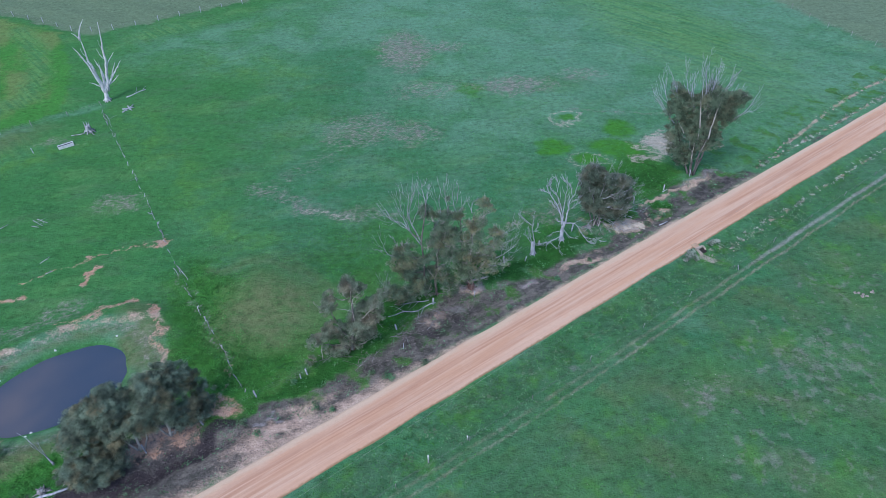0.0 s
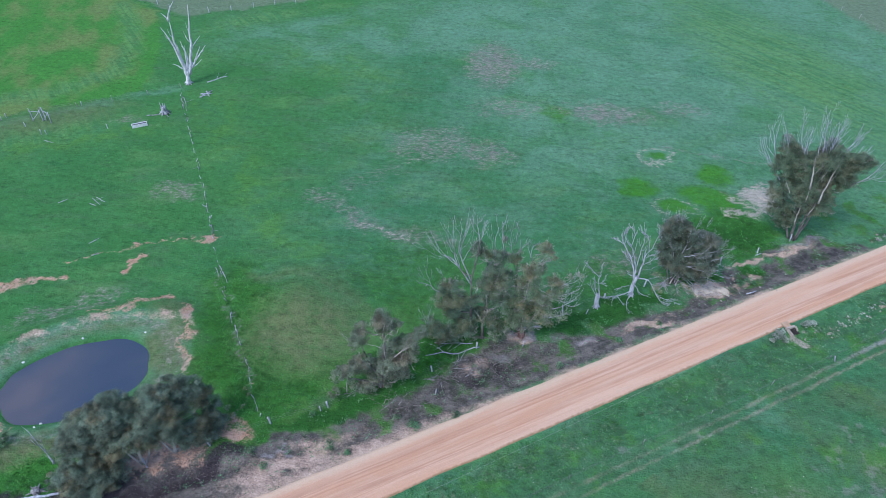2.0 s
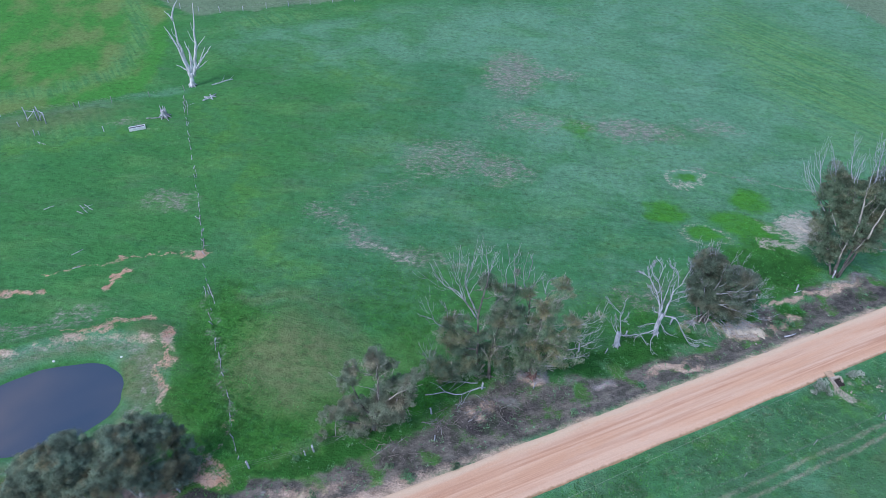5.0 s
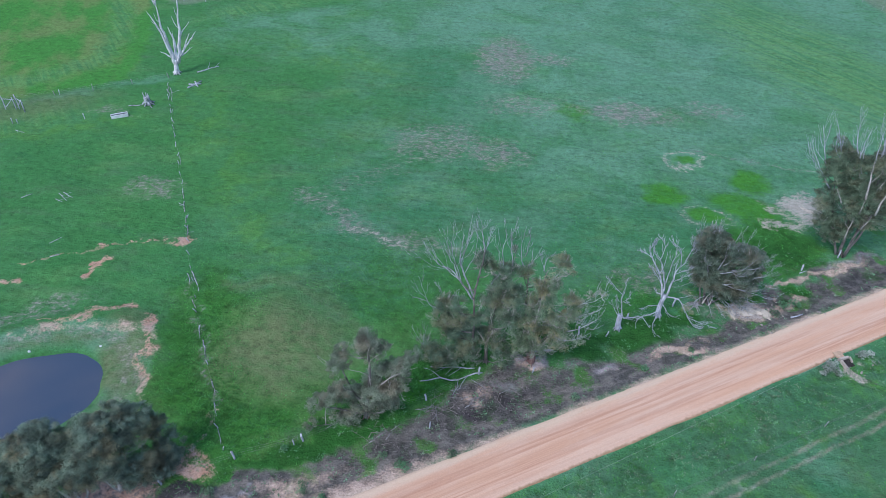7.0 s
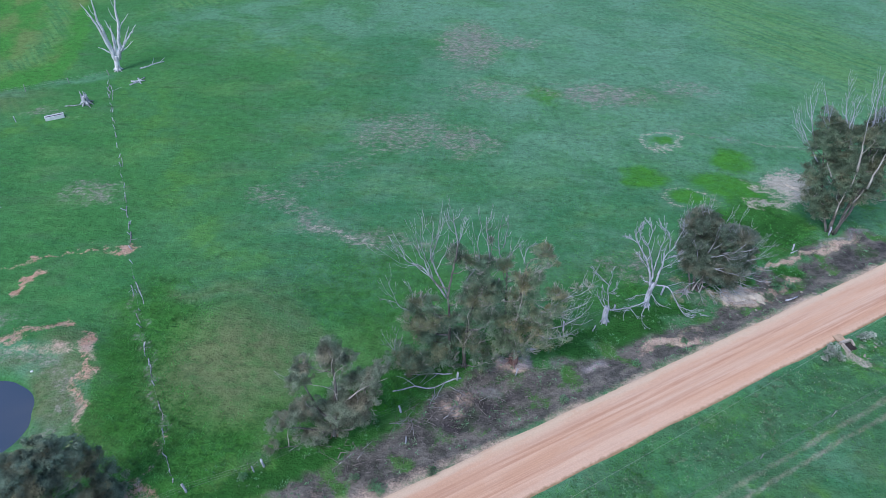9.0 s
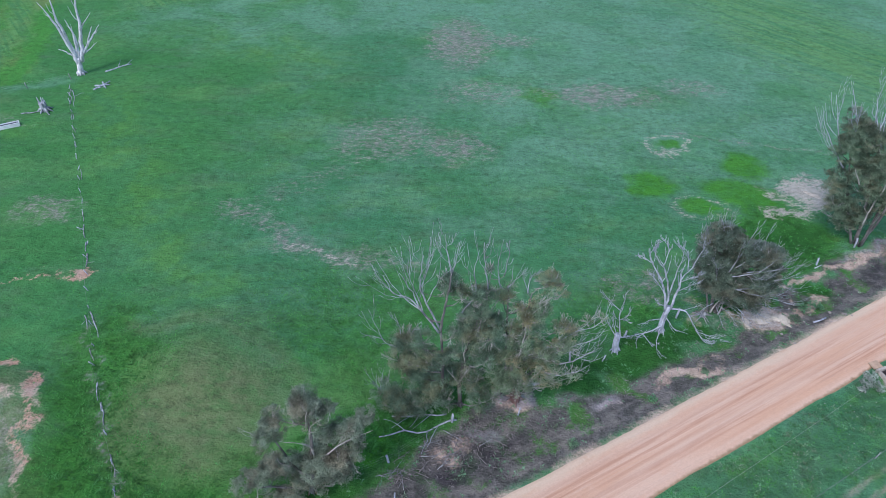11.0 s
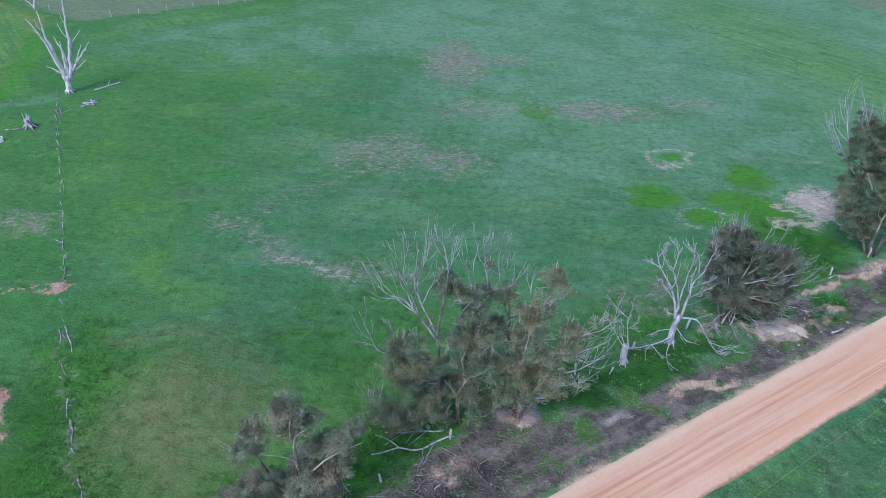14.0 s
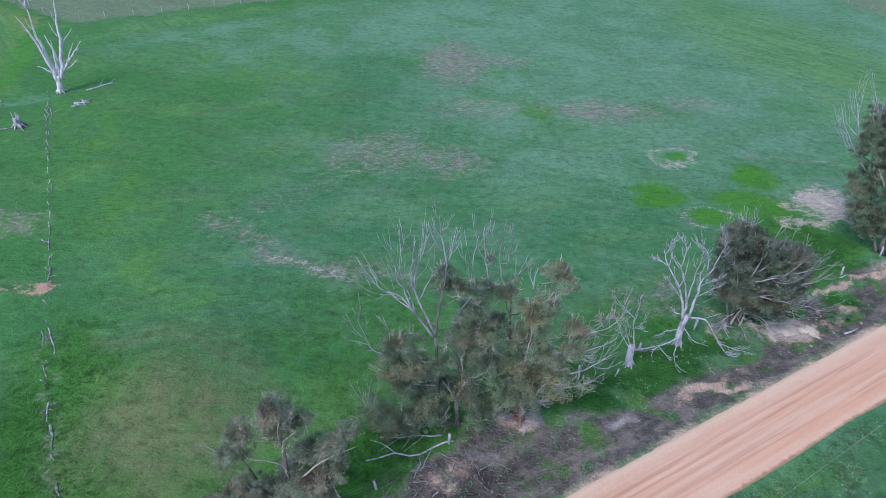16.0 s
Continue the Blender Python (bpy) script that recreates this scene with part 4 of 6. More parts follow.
def spreading_tree():
    masses = [(-1.3, 0.5, 11.4, 0.5), (-1.7, 0.1, 10.9, 0.5), (-0.7, 0.2, 9.9, 0.5), (-0.1, -0.1, 10.1, 0.5), (0.7, -0.2, 10.2, 0.7), (0.8, 0.5, 12.5, 0.5), (1.4, 0.6, 12.2, 0.5), (1.8, -0.6, 12.3, 0.4), (-0.1, 0.3, 7.9, 0.7), (0.9, 0.3, 7.8, 0.7), (-1.1, -0.6, 8.3, 0.7), (-1.1, 0.1, 5.3, 1), (-0.1, -0.5, 6.9, 0.7), (0.6, 0, 4.6, 0.9), (-0.4, -0.2, 3.5, 1), (2, 0.3, 4.9, 0.7), (2.3, -0.4, 9.4, 0.6)]
    more = [(3.1, 0.1, 8.2, 0.6), (3.1, -0.3, 7.3, 0.5), (2.3, 0, 3.6, 0.6), (3.6, -0.4, 4.4, 0.6), (3.8, -0.5, 10.2, 0.3), (4.8, 0.3, 9.8, 0.3), (1.2, 0.6, 1.6, 0.6), (-1.6, -0.4, 4, 0.9), (1, 0.3, 6.1, 0.7), (2.4, 0.2, 6.3, 0.5), (-1.3, -0.6, 2.6, 0.7), (0.2, -0.5, 2.2, 0.8), (1.6, -0.2, 3.2, 0.8), (-1.9, -0.5, 1.4, 0.7), (1.4, 0.2, 5.4, 0.7)]
    dead = [(0.07, 6, (0, 0, 5.3), (1.8, -0.2, 6.2), (3.2, -0.4, 7.5), (4.5, -0.6, 8.7)), (0.05, 4, (1, -0.1, 6.1), (2, -0.3, 7.5), (2.5, -0.5, 9)), (0.06, 6, (2.5, -0.2, 5.3), (3.8, -0.5, 6.5), (5.1, -0.8, 8.2)), (0.055, 5, (1.7, -0.1, 4), (3.4, -0.6, 4.9), (4.5, -1, 6.5)),
            (0.05, 5, (2.2, -0.2, 7.4), (3.3, -0.4, 9), (4.3, -0.7, 9.9), (4.9, -0.9, 11.3)), (0.045, 4, (-1.5, 0.1, 11.9), (-1, -0.2, 13), (-0.5, -0.6, 14.2)), (0.04, 4, (-0.2, 0, 11.7), (-0.1, 0.3, 12.7), (0.4, 0.6, 13.2)), (0.03, 3, (-0.1, 0, 11.7), (-0.5, 0.1, 12.7), (-0.6, 0.1, 13.4))]
    pale = [(0.1, 1, (-0.3, -0.6, 6.2), (-0.1, -0.7, 8), (0, -0.6, 9.6)), (0.06, 2, (0.6, -0.5, 9.9), (1, -0.5, 10.8), (1.1, -0.4, 12.4)), (0.05, 2, (-0.3, -0.5, 9.3), (0.2, -0.6, 10.4), (1.2, -0.7, 11.8)), (0.05, 2, (-1.8, -0.7, 5.2), (-0.8, -0.9, 6.5), (0.3, -1.0, 7.3)), (0.05, 2, (0.3, -0.8, 2.6), (0.8, -1.0, 4.4), (1.4, -1.0, 5.6))]
    trunks = [(0.20, 0.10, (-0.6, 1.3, -0.2), (-0.4, 0.6, 3), (-0.3, -0.1, 6.4)), (0.10, 0.04, (-0.3, -0.2, 6.3), (-0.1, 0, 9), (0.1, 0.1, 11.6)), (0.14, 0.06, (-0.5, 1.1, 0.9), (1.0, 0.5, 3.6), (2.2, -0.1, 6.6)), (0.13, 0.05, (-0.6, 1.2, 1.2), (-1.1, 0.3, 5), (-1.4, 0.1, 11.0))]
    tufty = [(1.2, 0.2, 12.6, 0.75), (0.6, -0.2, 11.2, 0.6), (0.1, -0.5, 9.6, 0.65), (2.5, -0.2, 8.9, 0.65), (2.3, -0.5, 7.5, 0.6), (1.4, -0.6, 6.3, 0.75), (2.3, -0.7, 5, 0.6), (-1.1, -0.5, 7.8, 0.65), (-2.3, -0.4, 6.1, 0.75), (-0.6, -0.8, 5.6, 0.75), (-2, 0.1, 10.8, 0.55), (-0.1, -1, 3.8, 0.65)]
    gum_tree(on_land(2.9, 56.6), "spreading gum tree with rust-tipped leaves and bare side limbs", 4, trunks, masses + more + tufty, LEAF_RUST, 1050, 0.13, dead, pale, clump=0.34, swell=1.16, fill=1.05, twigs=7)


def small_tree():
    masses = [(0.4, 0.5, 9.6, 0.7), (0.1, 0, 9.1, 0.6), (0.6, 0.4, 7.9, 0.8), (1.2, 0.3, 9.2, 0.5), (1.9, 0.6, 8.6, 0.5), (-1.4, 0, 8.3, 0.5), (-1.6, 0, 7, 0.8), (-1.8, -1.2, 7.3, 0.6), (1.1, 0.8, 5, 0.8), (2, 1.1, 5.7, 0.7), (3.3, 0.7, 6.8, 0.7), (3.9, 1.6, 6.9, 0.6), (3.2, 0.8, 5.3, 0.5), (0.9, 0.4, 3.6, 0.6),
              (-1.4, -0.7, 4.5, 0.8), (-2.1, -0.4, 2.8, 0.6), (-3.6, -1.6, 3, 0.8), (-2.6, -1.5, 3.5, 0.6), (-2.4, -1, 1, 0.6), (-4, -2.2, 0.7, 0.6)]
    low = [(-0.5, 0.1, 1.5, 0.7), (-1.1, -0.8, 0.7, 0.7), (1.7, 0.8, 2.2, 0.8), (2.3, 0.8, 1.2, 0.6), (0.8, 0.2, 0.7, 0.6), (0.3, 0.6, 3.8, 0.6), (-0.9, 0.1, 2.8, 0.7), (2.0, -0.6, 4.2, 0.9), (0.9, -0.7, 3.7, 0.9), (3.1, -0.2, 4.8, 0.7)]
    pale = [(0.06, 1, (0.7, -0.1, 4.6), (0.7, -0.5, 6.2), (0.3, -0.9, 7.1), (-0.6, -1.4, 7.9)), (0.07, 1, (1.1, -0.2, 4.4), (2.6, 0, 6.2), (4.4, 0.6, 7)), (0.05, 1, (2.2, -0.1, 4.4), (2.3, -0.4, 6.2)), (0.06, 2, (0.6, 0, 6.4), (0.9, -0.2, 7.9), (1.8, -0.1, 8.8)), (0.03, 2, (-2, -0.8, 6.8), (-2.4, -1.2, 8), (-2.9, -1.5, 9)),
            (0.04, 1, (0.2, -0.6, 8.7), (0.1, -1.0, 9.7)), (0.05, 1, (-2.9, -1.9, 0.8), (-2.9, -1.7, 2), (-2.8, -1.4, 2.6)), (0.04, 1, (0.5, 0, 7.4), (0.9, -0.5, 9.6), (0.7, -0.5, 10.5))]
    trunks = [(0.17, 0.06, (0, 0, -0.2), (0.3, 0, 3), (0.7, 0, 6.5), (0.5, 0.2, 8.6)), (0.11, 0.05, (0.1, 0, 1.4), (-0.8, -0.2, 3.4), (-1.5, -0.3, 6)), (0.10, 0.04, (0, 0, 0.4), (-1.6, -0.8, 1.6), (-3.0, -1.5, 2.6)), (0.11, 0.05, (0.2, 0.1, 1.2), (1.6, 0.5, 3.6), (3.0, 0.7, 5.8))]
    gum_tree(on_land(-10.4, 47.7), "small open gum tree with rounded grey-green clumps and pale limbs", 5, trunks, masses + low, LEAF_SMALL, 2000, 0.13, (), pale, clump=0.29, loose=0.6, twigs=2, swell=1.2, fill=1.4)


def dark_clump():
    wide = [(0.2, 1.8, 7.7, 1.02), (1.4, 2.9, 6.5, 0.93), (2.1, 3.3, 4.8, 0.85), (2.8, 3.4, 2.7, 0.93), (2.7, 3, 0.9, 0.85), (2.4, 1.8, 0.7, 0.85), (1.9, 1.4, 3.3, 0.93), (1.1, 1.4, 5.9, 1.02), (0.1, 0.1, 7.5, 1.02), (-0.9, 0.2, 8.3, 0.76), (-0.3, -1.1, 6.8, 0.93), (0.7, -0.4, 6, 1.02), (0.5, -1.0, 4.6, 0.8), (-0.7, -1.9, 4.6, 0.8), (-1.1, -2.4, 6, 0.93), (1.4, 0.2, 3.8, 0.76), (1.7, 0.5, 1.9, 0.76)]
    middle = [(-0.4, 1, 8.3, 0.93), (-1.3, 0.1, 8.8, 0.71), (-0.7, -0.7, 7.5, 1.1), (0.4, 0.1, 6, 0.68), (0, -1.1, 5.5, 0.76), (0.6, 0.9, 6.8, 0.81), (-1.7, -0.7, 8.1, 0.85), (-1.2, -1.3, 5.8, 0.9), (-2.0, -1.2, 4.6, 0.9), (-0.4, -1.6, 4.2, 0.7)]
    low = [(-0, 1.6, 7.3, 0.93), (-0.5, 1, 7.6, 0.76), (-0.1, 0.4, 6.6, 1.19), (-1.1, -0.6, 6.4, 0.85), (-0.2, -0.7, 5.3, 1.19), (0.5, 0.7, 5.6, 0.93), (1, -0, 2.5, 1.27), (0.3, -0.9, 3.5, 1.02), (-0.6, -1.7, 3.3, 1.02), (-1.5, -2.1, 3.5, 0.85), (1.6, 0.1, 0.6, 0.95), (1.0, -0.6, 0.7, 0.85), (0.3, -1.6, 1.4, 0.93), (-0.9, -2.4, 2.5, 0.68), (1.1, 0.5, 4.4, 0.68)]
    trees = [((-27.0, 37.2), 6, wide, "broad dense dark green gum tree with pale forked trunks"),
             ((-29.4, 35.6), 7, middle, "dense dark green gum tree leaning over the dam bank"),
             ((-32.6, 33.6), 8, low, "low dense dark gum tree with leaves down to the ground")]
    for at, seed, masses, label in trees:
        masses = [(x + (0.5 if seed == 8 else 0), y, max(0.7 * r, z - 0.65), r) for x, y, z, r in masses]
        trunks = [(0.14, 0.07, (0, 0, -0.2), (0.1, 0.1, 2.4), (0.2, 0.2, 5.0)), (0.11, 0.05, (0.3, 0.1, -0.1), (0.9, 0.5, 1.8), (1.0, 0.9, 3.8)), (0.11, 0.05, (-0.2, 0, -0.1), (-0.8, -0.3, 2.0), (-1.2, -0.7, 4.6))]
        gum_tree(on_land(*at), label, seed, trunks, masses, LEAF_DARK, 3000, 0.14, (), (), PALEBARK, clump=0.42, loose=0.5, droop=0.5, twigs=0, swell=1.24, fill=1.7)


def tall_tree():
    masses = [(-3.8, 2.3, 11.7, 1.1), (-2.9, 1.2, 10.4, 1.3), (-1.7, 1, 10.6, 1.1), (-2.5, 1, 8.1, 1.3), (-0.7, 0.1, 8.1, 1.4), (-0.2, 1, 10.8, 1.4), (0.2, 0.9, 12.9, 0.9), (0.2, -0.8, 11.2, 1.5), (1.1, 0, 8.2, 1.6), (2.1, -0.4, 9.6, 1.2), (0.2, -1.1, 6.5, 1.2), (1.6, -0.7, 5.4, 1.1), (1.1, -1.2, 12.3, 1.2), (2.6, -1.1, 11.7, 1.2), (2.9, -1.6, 12.9, 0.8), (4, -1.2, 12.7, 0.5), (2.6, -1.5, 9.9, 0.9), (-2, 0.2, 6.1, 1.3), (-1.4, 0.6, 3.3, 1.1), (-0.3, -0.3, 4.7, 1), (-4.2, 1.6, 9.1, 0.9), (-3.1, 2.3, 5.8, 1.1), (-3, 0.9, 3.8, 1.1)]
    masses += [(-2.4, 1.3, 2.2, 0.9), (-1.4, 0.6, 1.6, 0.7), (-0.4, -0.1, 2.6, 0.7)]
    dead = [(0.06, 4, (-3.7, 1.8, 10.4), (-4, 1.8, 12), (-5.4, 2.3, 15.1)), (0.07, 4, (-1.6, 0.6, 10.3), (-2.4, 0.9, 12.1), (-2.6, 0.8, 15.5)), (0.06, 4, (-0.8, 0.2, 10.4), (-1.1, 0.3, 12), (-1.7, 0.3, 15.9)), (0.07, 5, (-0.1, 0, 11.4), (-0.2, -0.2, 13.7), (-0.1, -0.6, 17.4)), (0.06, 4, (-0.3, 0.2, 11.2), (-0.1, -0.1, 13.8), (-0.6, -0.1, 16.8)),
            (0.06, 5, (1.1, -0.5, 11.9), (1.3, -0.9, 14.3), (1.7, -1.4, 16.6)), (0.05, 4, (1.6, -0.7, 11.3), (2.5, -0.8, 12.8), (3.4, -0.9, 14.3)), (0.05, 4, (3, -1.4, 9.6), (4.3, -1.9, 11.5), (4.9, -2.2, 13.8))]
    more = [(0.05, 4, (-3.5, 1.6, 7.5), (-5.2, 2.4, 9.7), (-6.4, 2.8, 11.7)), (0.05, 3, (-4.2, 1.9, 8.8), (-5.3, 2.3, 11.7), (-6.3, 2.7, 14.2)), (0.04, 4, (-2.3, 1.1, 11.6), (-3.3, 1.4, 14), (-3.6, 1.3, 16.4)), (0.05, 4, (-0.7, 0.3, 12.6), (-1.4, 0.3, 15.6), (-1.9, 0.2, 18.1))]
    pale = [(0.13, 2, (-1.1, -1.5, 8.6), (-1.6, -1.5, 11.0), (-1.8, -1.0, 12.8)), (0.12, 2, (0.1, -2.3, 7.3), (0.1, -2.4, 10.4), (0.3, -2.4, 12.8)), (0.11, 1, (-0.1, -1.6, 4.9), (0, -2.1, 7.0)), (0.08, 2, (-0.9, -1.3, 6.6), (-1.2, -1.7, 8.5)), (0.08, 2, (-2.7, -0.6, 7.2), (-3.6, -0.4, 8.7)), (0.1, 2, (-0.7, -0.7, 2.7), (-1.1, -1.2, 4.9), (-1.3, -1.7, 6.3))]
    trunks = [(0.2, 0.07, (0, 0, -0.2), (-0.6, 0.2, 4), (-1.4, 0.5, 8), (-1.8, 0.8, 11)), (0.17, 0.06, (0.4, -0.2, -0.2), (0.3, -0.3, 5), (0, -0.1, 9), (-0.1, 0, 12)), (0.14, 0.06, (0.6, 0.2, 0), (1.0, -0.2, 5), (1.4, -0.6, 9), (1.6, -0.8, 11.6)), (0.14, 0.06, (-0.4, 0, 0), (-1.8, 0.7, 3.4), (-2.8, 1.2, 6.5), (-3.7, 1.7, 10.2)), (0.11, 0.05, (0.2, -0.4, -0.1), (-0.1, -1.2, 3.6), (0.1, -1.8, 7.0))]
    gum_tree(on_land(35.3, 79.9), "tall upright dark olive gum tree with dead branches above its crown", 9, trunks, masses, LEAF_TALL, 1150, 0.17, [(r * 1.5, f + 2, *p) for r, f, *p in dead + more], pale, grey=DEADWOOD, droop=1.5, loose=0.9, clump=0.42, flat=1.15, swell=1.2, fill=2.0)


def bushy_tree():
    masses = [(-1.3, 1, 7.9, 0.8), (-1.9, 0.7, 6.8, 0.8), (-0.8, 0.6, 6.9, 0.9), (-0.5, 0, 8.3, 0.7), (-1.8, 0.5, 5.1, 0.9), (-0.4, 0.9, 4.6, 1.2), (0.4, 0.7, 5.9, 1.1), (-1.8, 0.1, 3.9, 0.6), (-0.3, 0.5, 3.1, 0.9), (0.7, 0.2, 3.9, 1.1), (0.6, -1.1, 7.4, 0.8), (1.3, -0.5, 7.6, 0.6), (2, -1.4, 7.8, 0.8), (2.9, -1.1, 7.3, 0.6), (1.8, -1, 6.2, 0.9), (3.2, -0.7, 5.5, 0.7), (1.6, -0.9, 4.3, 0.8), (2.3, -1.6, 5, 0.7), (1.1, -0.5, 2.7, 0.6)]
    masses += [(-0.6, 0.3, 2.2, 0.8), (0.6, -0.2, 2.0, 0.7), (1.5, -0.7, 2.2, 0.8), (2.5, -1.2, 3.3, 0.8), (3.2, -1.3, 4.2, 0.7), (-1.4, 0, 2.9, 0.7), (0.2, -0.6, 2.7, 0.8), (2.4, -1.1, 2.1, 0.6)]
    dead = [
        (0.06, 5, (-0.1, -0.6, 5), (0.3, -0.9, 7.8), (0.5, -1.1, 10.2)),
        (0.05, 5, (0.2, -0.8, 5.7), (1.1, -1.4, 7.7), (1.2, -1.7, 9.8)),
        (0.06, 6, (0.2, -0.8, 4.7), (1.6, -1.8, 6.3), (2.6, -2.4, 8.8)),
        (0.05, 5, (1, -1.2, 5.6), (2.7, -2.3, 7.1), (3.8, -3.1, 8.4)),
        (0.06, 6, (0.3, -0.6, 2.9), (2.4, -1.9, 5.1), (4.1, -2.8, 7.4)),
        (0.05, 4, (0.2, -0.3, 1.7), (-0.7, -0.3, 2.6), (-1.9, 0, 2.3), (-2.7, 0, 1.7)),
        (0.04, 4, (0, -0.3, 1.9), (1.4, -0.9, 2), (3.4, -1.5, 0.8)),
        (0.04, 4, (0.4, -0.6, 2.7), (2.2, -1.7, 4.4), (3.3, -2.1, 2.5)),
    ]
    more = [
        (0.04, 5, (-1.4, 0.6, 5.7), (-2.3, 0.8, 7.9), (-2.8, 1, 9.2)),
        (0.04, 5, (-0.6, 0.2, 6.7), (-1, 0.2, 8.8), (-1.2, 0.1, 10.4)),
        (0.035, 4, (-1.5, 0.6, 6.9), (-1.5, 0.4, 8.6), (-0.6, -0.2, 9.5)),
        (0.04, 4, (-0.5, -0.2, 2.6), (-1.1, -0.5, 5.1), (-1.9, -0.5, 6.5)),
        (0.035, 5, (-1.4, 0.1, 4.2), (-2.3, 0.4, 4.4), (-2.8, 0.5, 3.8)),
        (0.035, 4, (0, -0.4, 1.7), (1.2, -1.4, 1.6), (2.3, -2.4, 0.9)),
    ]
    trunks = [(0.17, 0.06, (0, 0, -0.2), (-0.5, 0.1, 2.6), (-0.9, 0.4, 6.0)), (0.13, 0.05, (0.35, 0, -0.1), (0.5, -0.1, 2.4), (0.9, -0.5, 5.6)), (0.11, 0.05, (-0.4, -0.2, -0.1), (-1.0, -0.1, 2), (-1.6, 0.2, 4.4)), (0.10, 0.05, (0.2, -0.3, -0.1), (0.3, -0.5, 1.8), (0.5, -0.6, 3.6)), (0.09, 0.05, (0.5, -0.2, 0), (1.3, -0.6, 1.6), (2.2, -1.0, 3.8))]
    foot = [(0.05, 4, (0, -0.2, 0.9), (0.8, -1.0, 0.9), (1.8, -2.2, 0.1)), (0.05, 4, (0.3, -0.2, 1.1), (1.6, -0.9, 1.3), (3.0, -1.9, 0.2)), (0.045, 4, (-0.2, -0.2, 1.0), (-0.9, -0.7, 0.9), (-1.7, -1.2, 0.2)), (0.05, 4, (0.2, -0.4, 1.4), (1.9, -1.5, 2.2), (3.8, -2.4, 1.6)),
            (0.045, 4, (0.4, -0.3, 1.6), (2.4, -1.3, 2.6), (4.4, -2.2, 2.6)), (0.05, 5, (0.6, -0.8, 3.4), (2.6, -2.2, 4.0), (4.8, -3.0, 4.2)), (0.04, 4, (0, -0.3, 0.8), (0.2, -1.2, 0.6), (0.5, -2.2, 0.1))]
    pale = [(0.09, 1, (-0.3, -0.5, 0.1), (-0.1, -0.5, 1.2), (0.3, -0.6, 2.2)), (0.08, 1, (0.3, -0.6, 0.1), (0.4, -0.7, 1.0), (0.2, -0.7, 2.0))]
    gum_tree(on_land(19.6, 68.8), "windswept brown-leaved gum tree with bare limbs at one side", 10, trunks, masses, LEAF_BUSH, 1900, 0.16, dead + more + foot, pale, grey=GREYLIMB, droop=1.2, loose=0.9, clump=0.38, swell=1.3, fill=2.0)


big_tree()
spreading_tree()
small_tree()
dark_clump()
tall_tree()
bushy_tree()


def bare_tree(at, label, seed, trunk, limbs, material, flare=0.26, grow=0.68, stout=0.8):
    """A dead tree: a trunk (r0, r1, points) with sprays (radius, forks, points)."""
    random.seed(seed)
    tree = thing("dead_tree", at, label, "dead tree")
    w = Wood()
    r0, r1, *pts = trunk
    w.sweep(pts, r0, r1, 0.02, 9)
    base_flare(w, flare, 0.5, 6, 2.0)
    part("trunk", w.mesh("trunk", material), tree)
    for r, forks, *line in limbs:
        w = Wood()
        w.spray([Vector(p) for p in line], r * stout, forks + 1, 2 if r < 0.12 else 1, 0.009, grow=grow)
        part("limb", w.mesh("limb", material), tree)


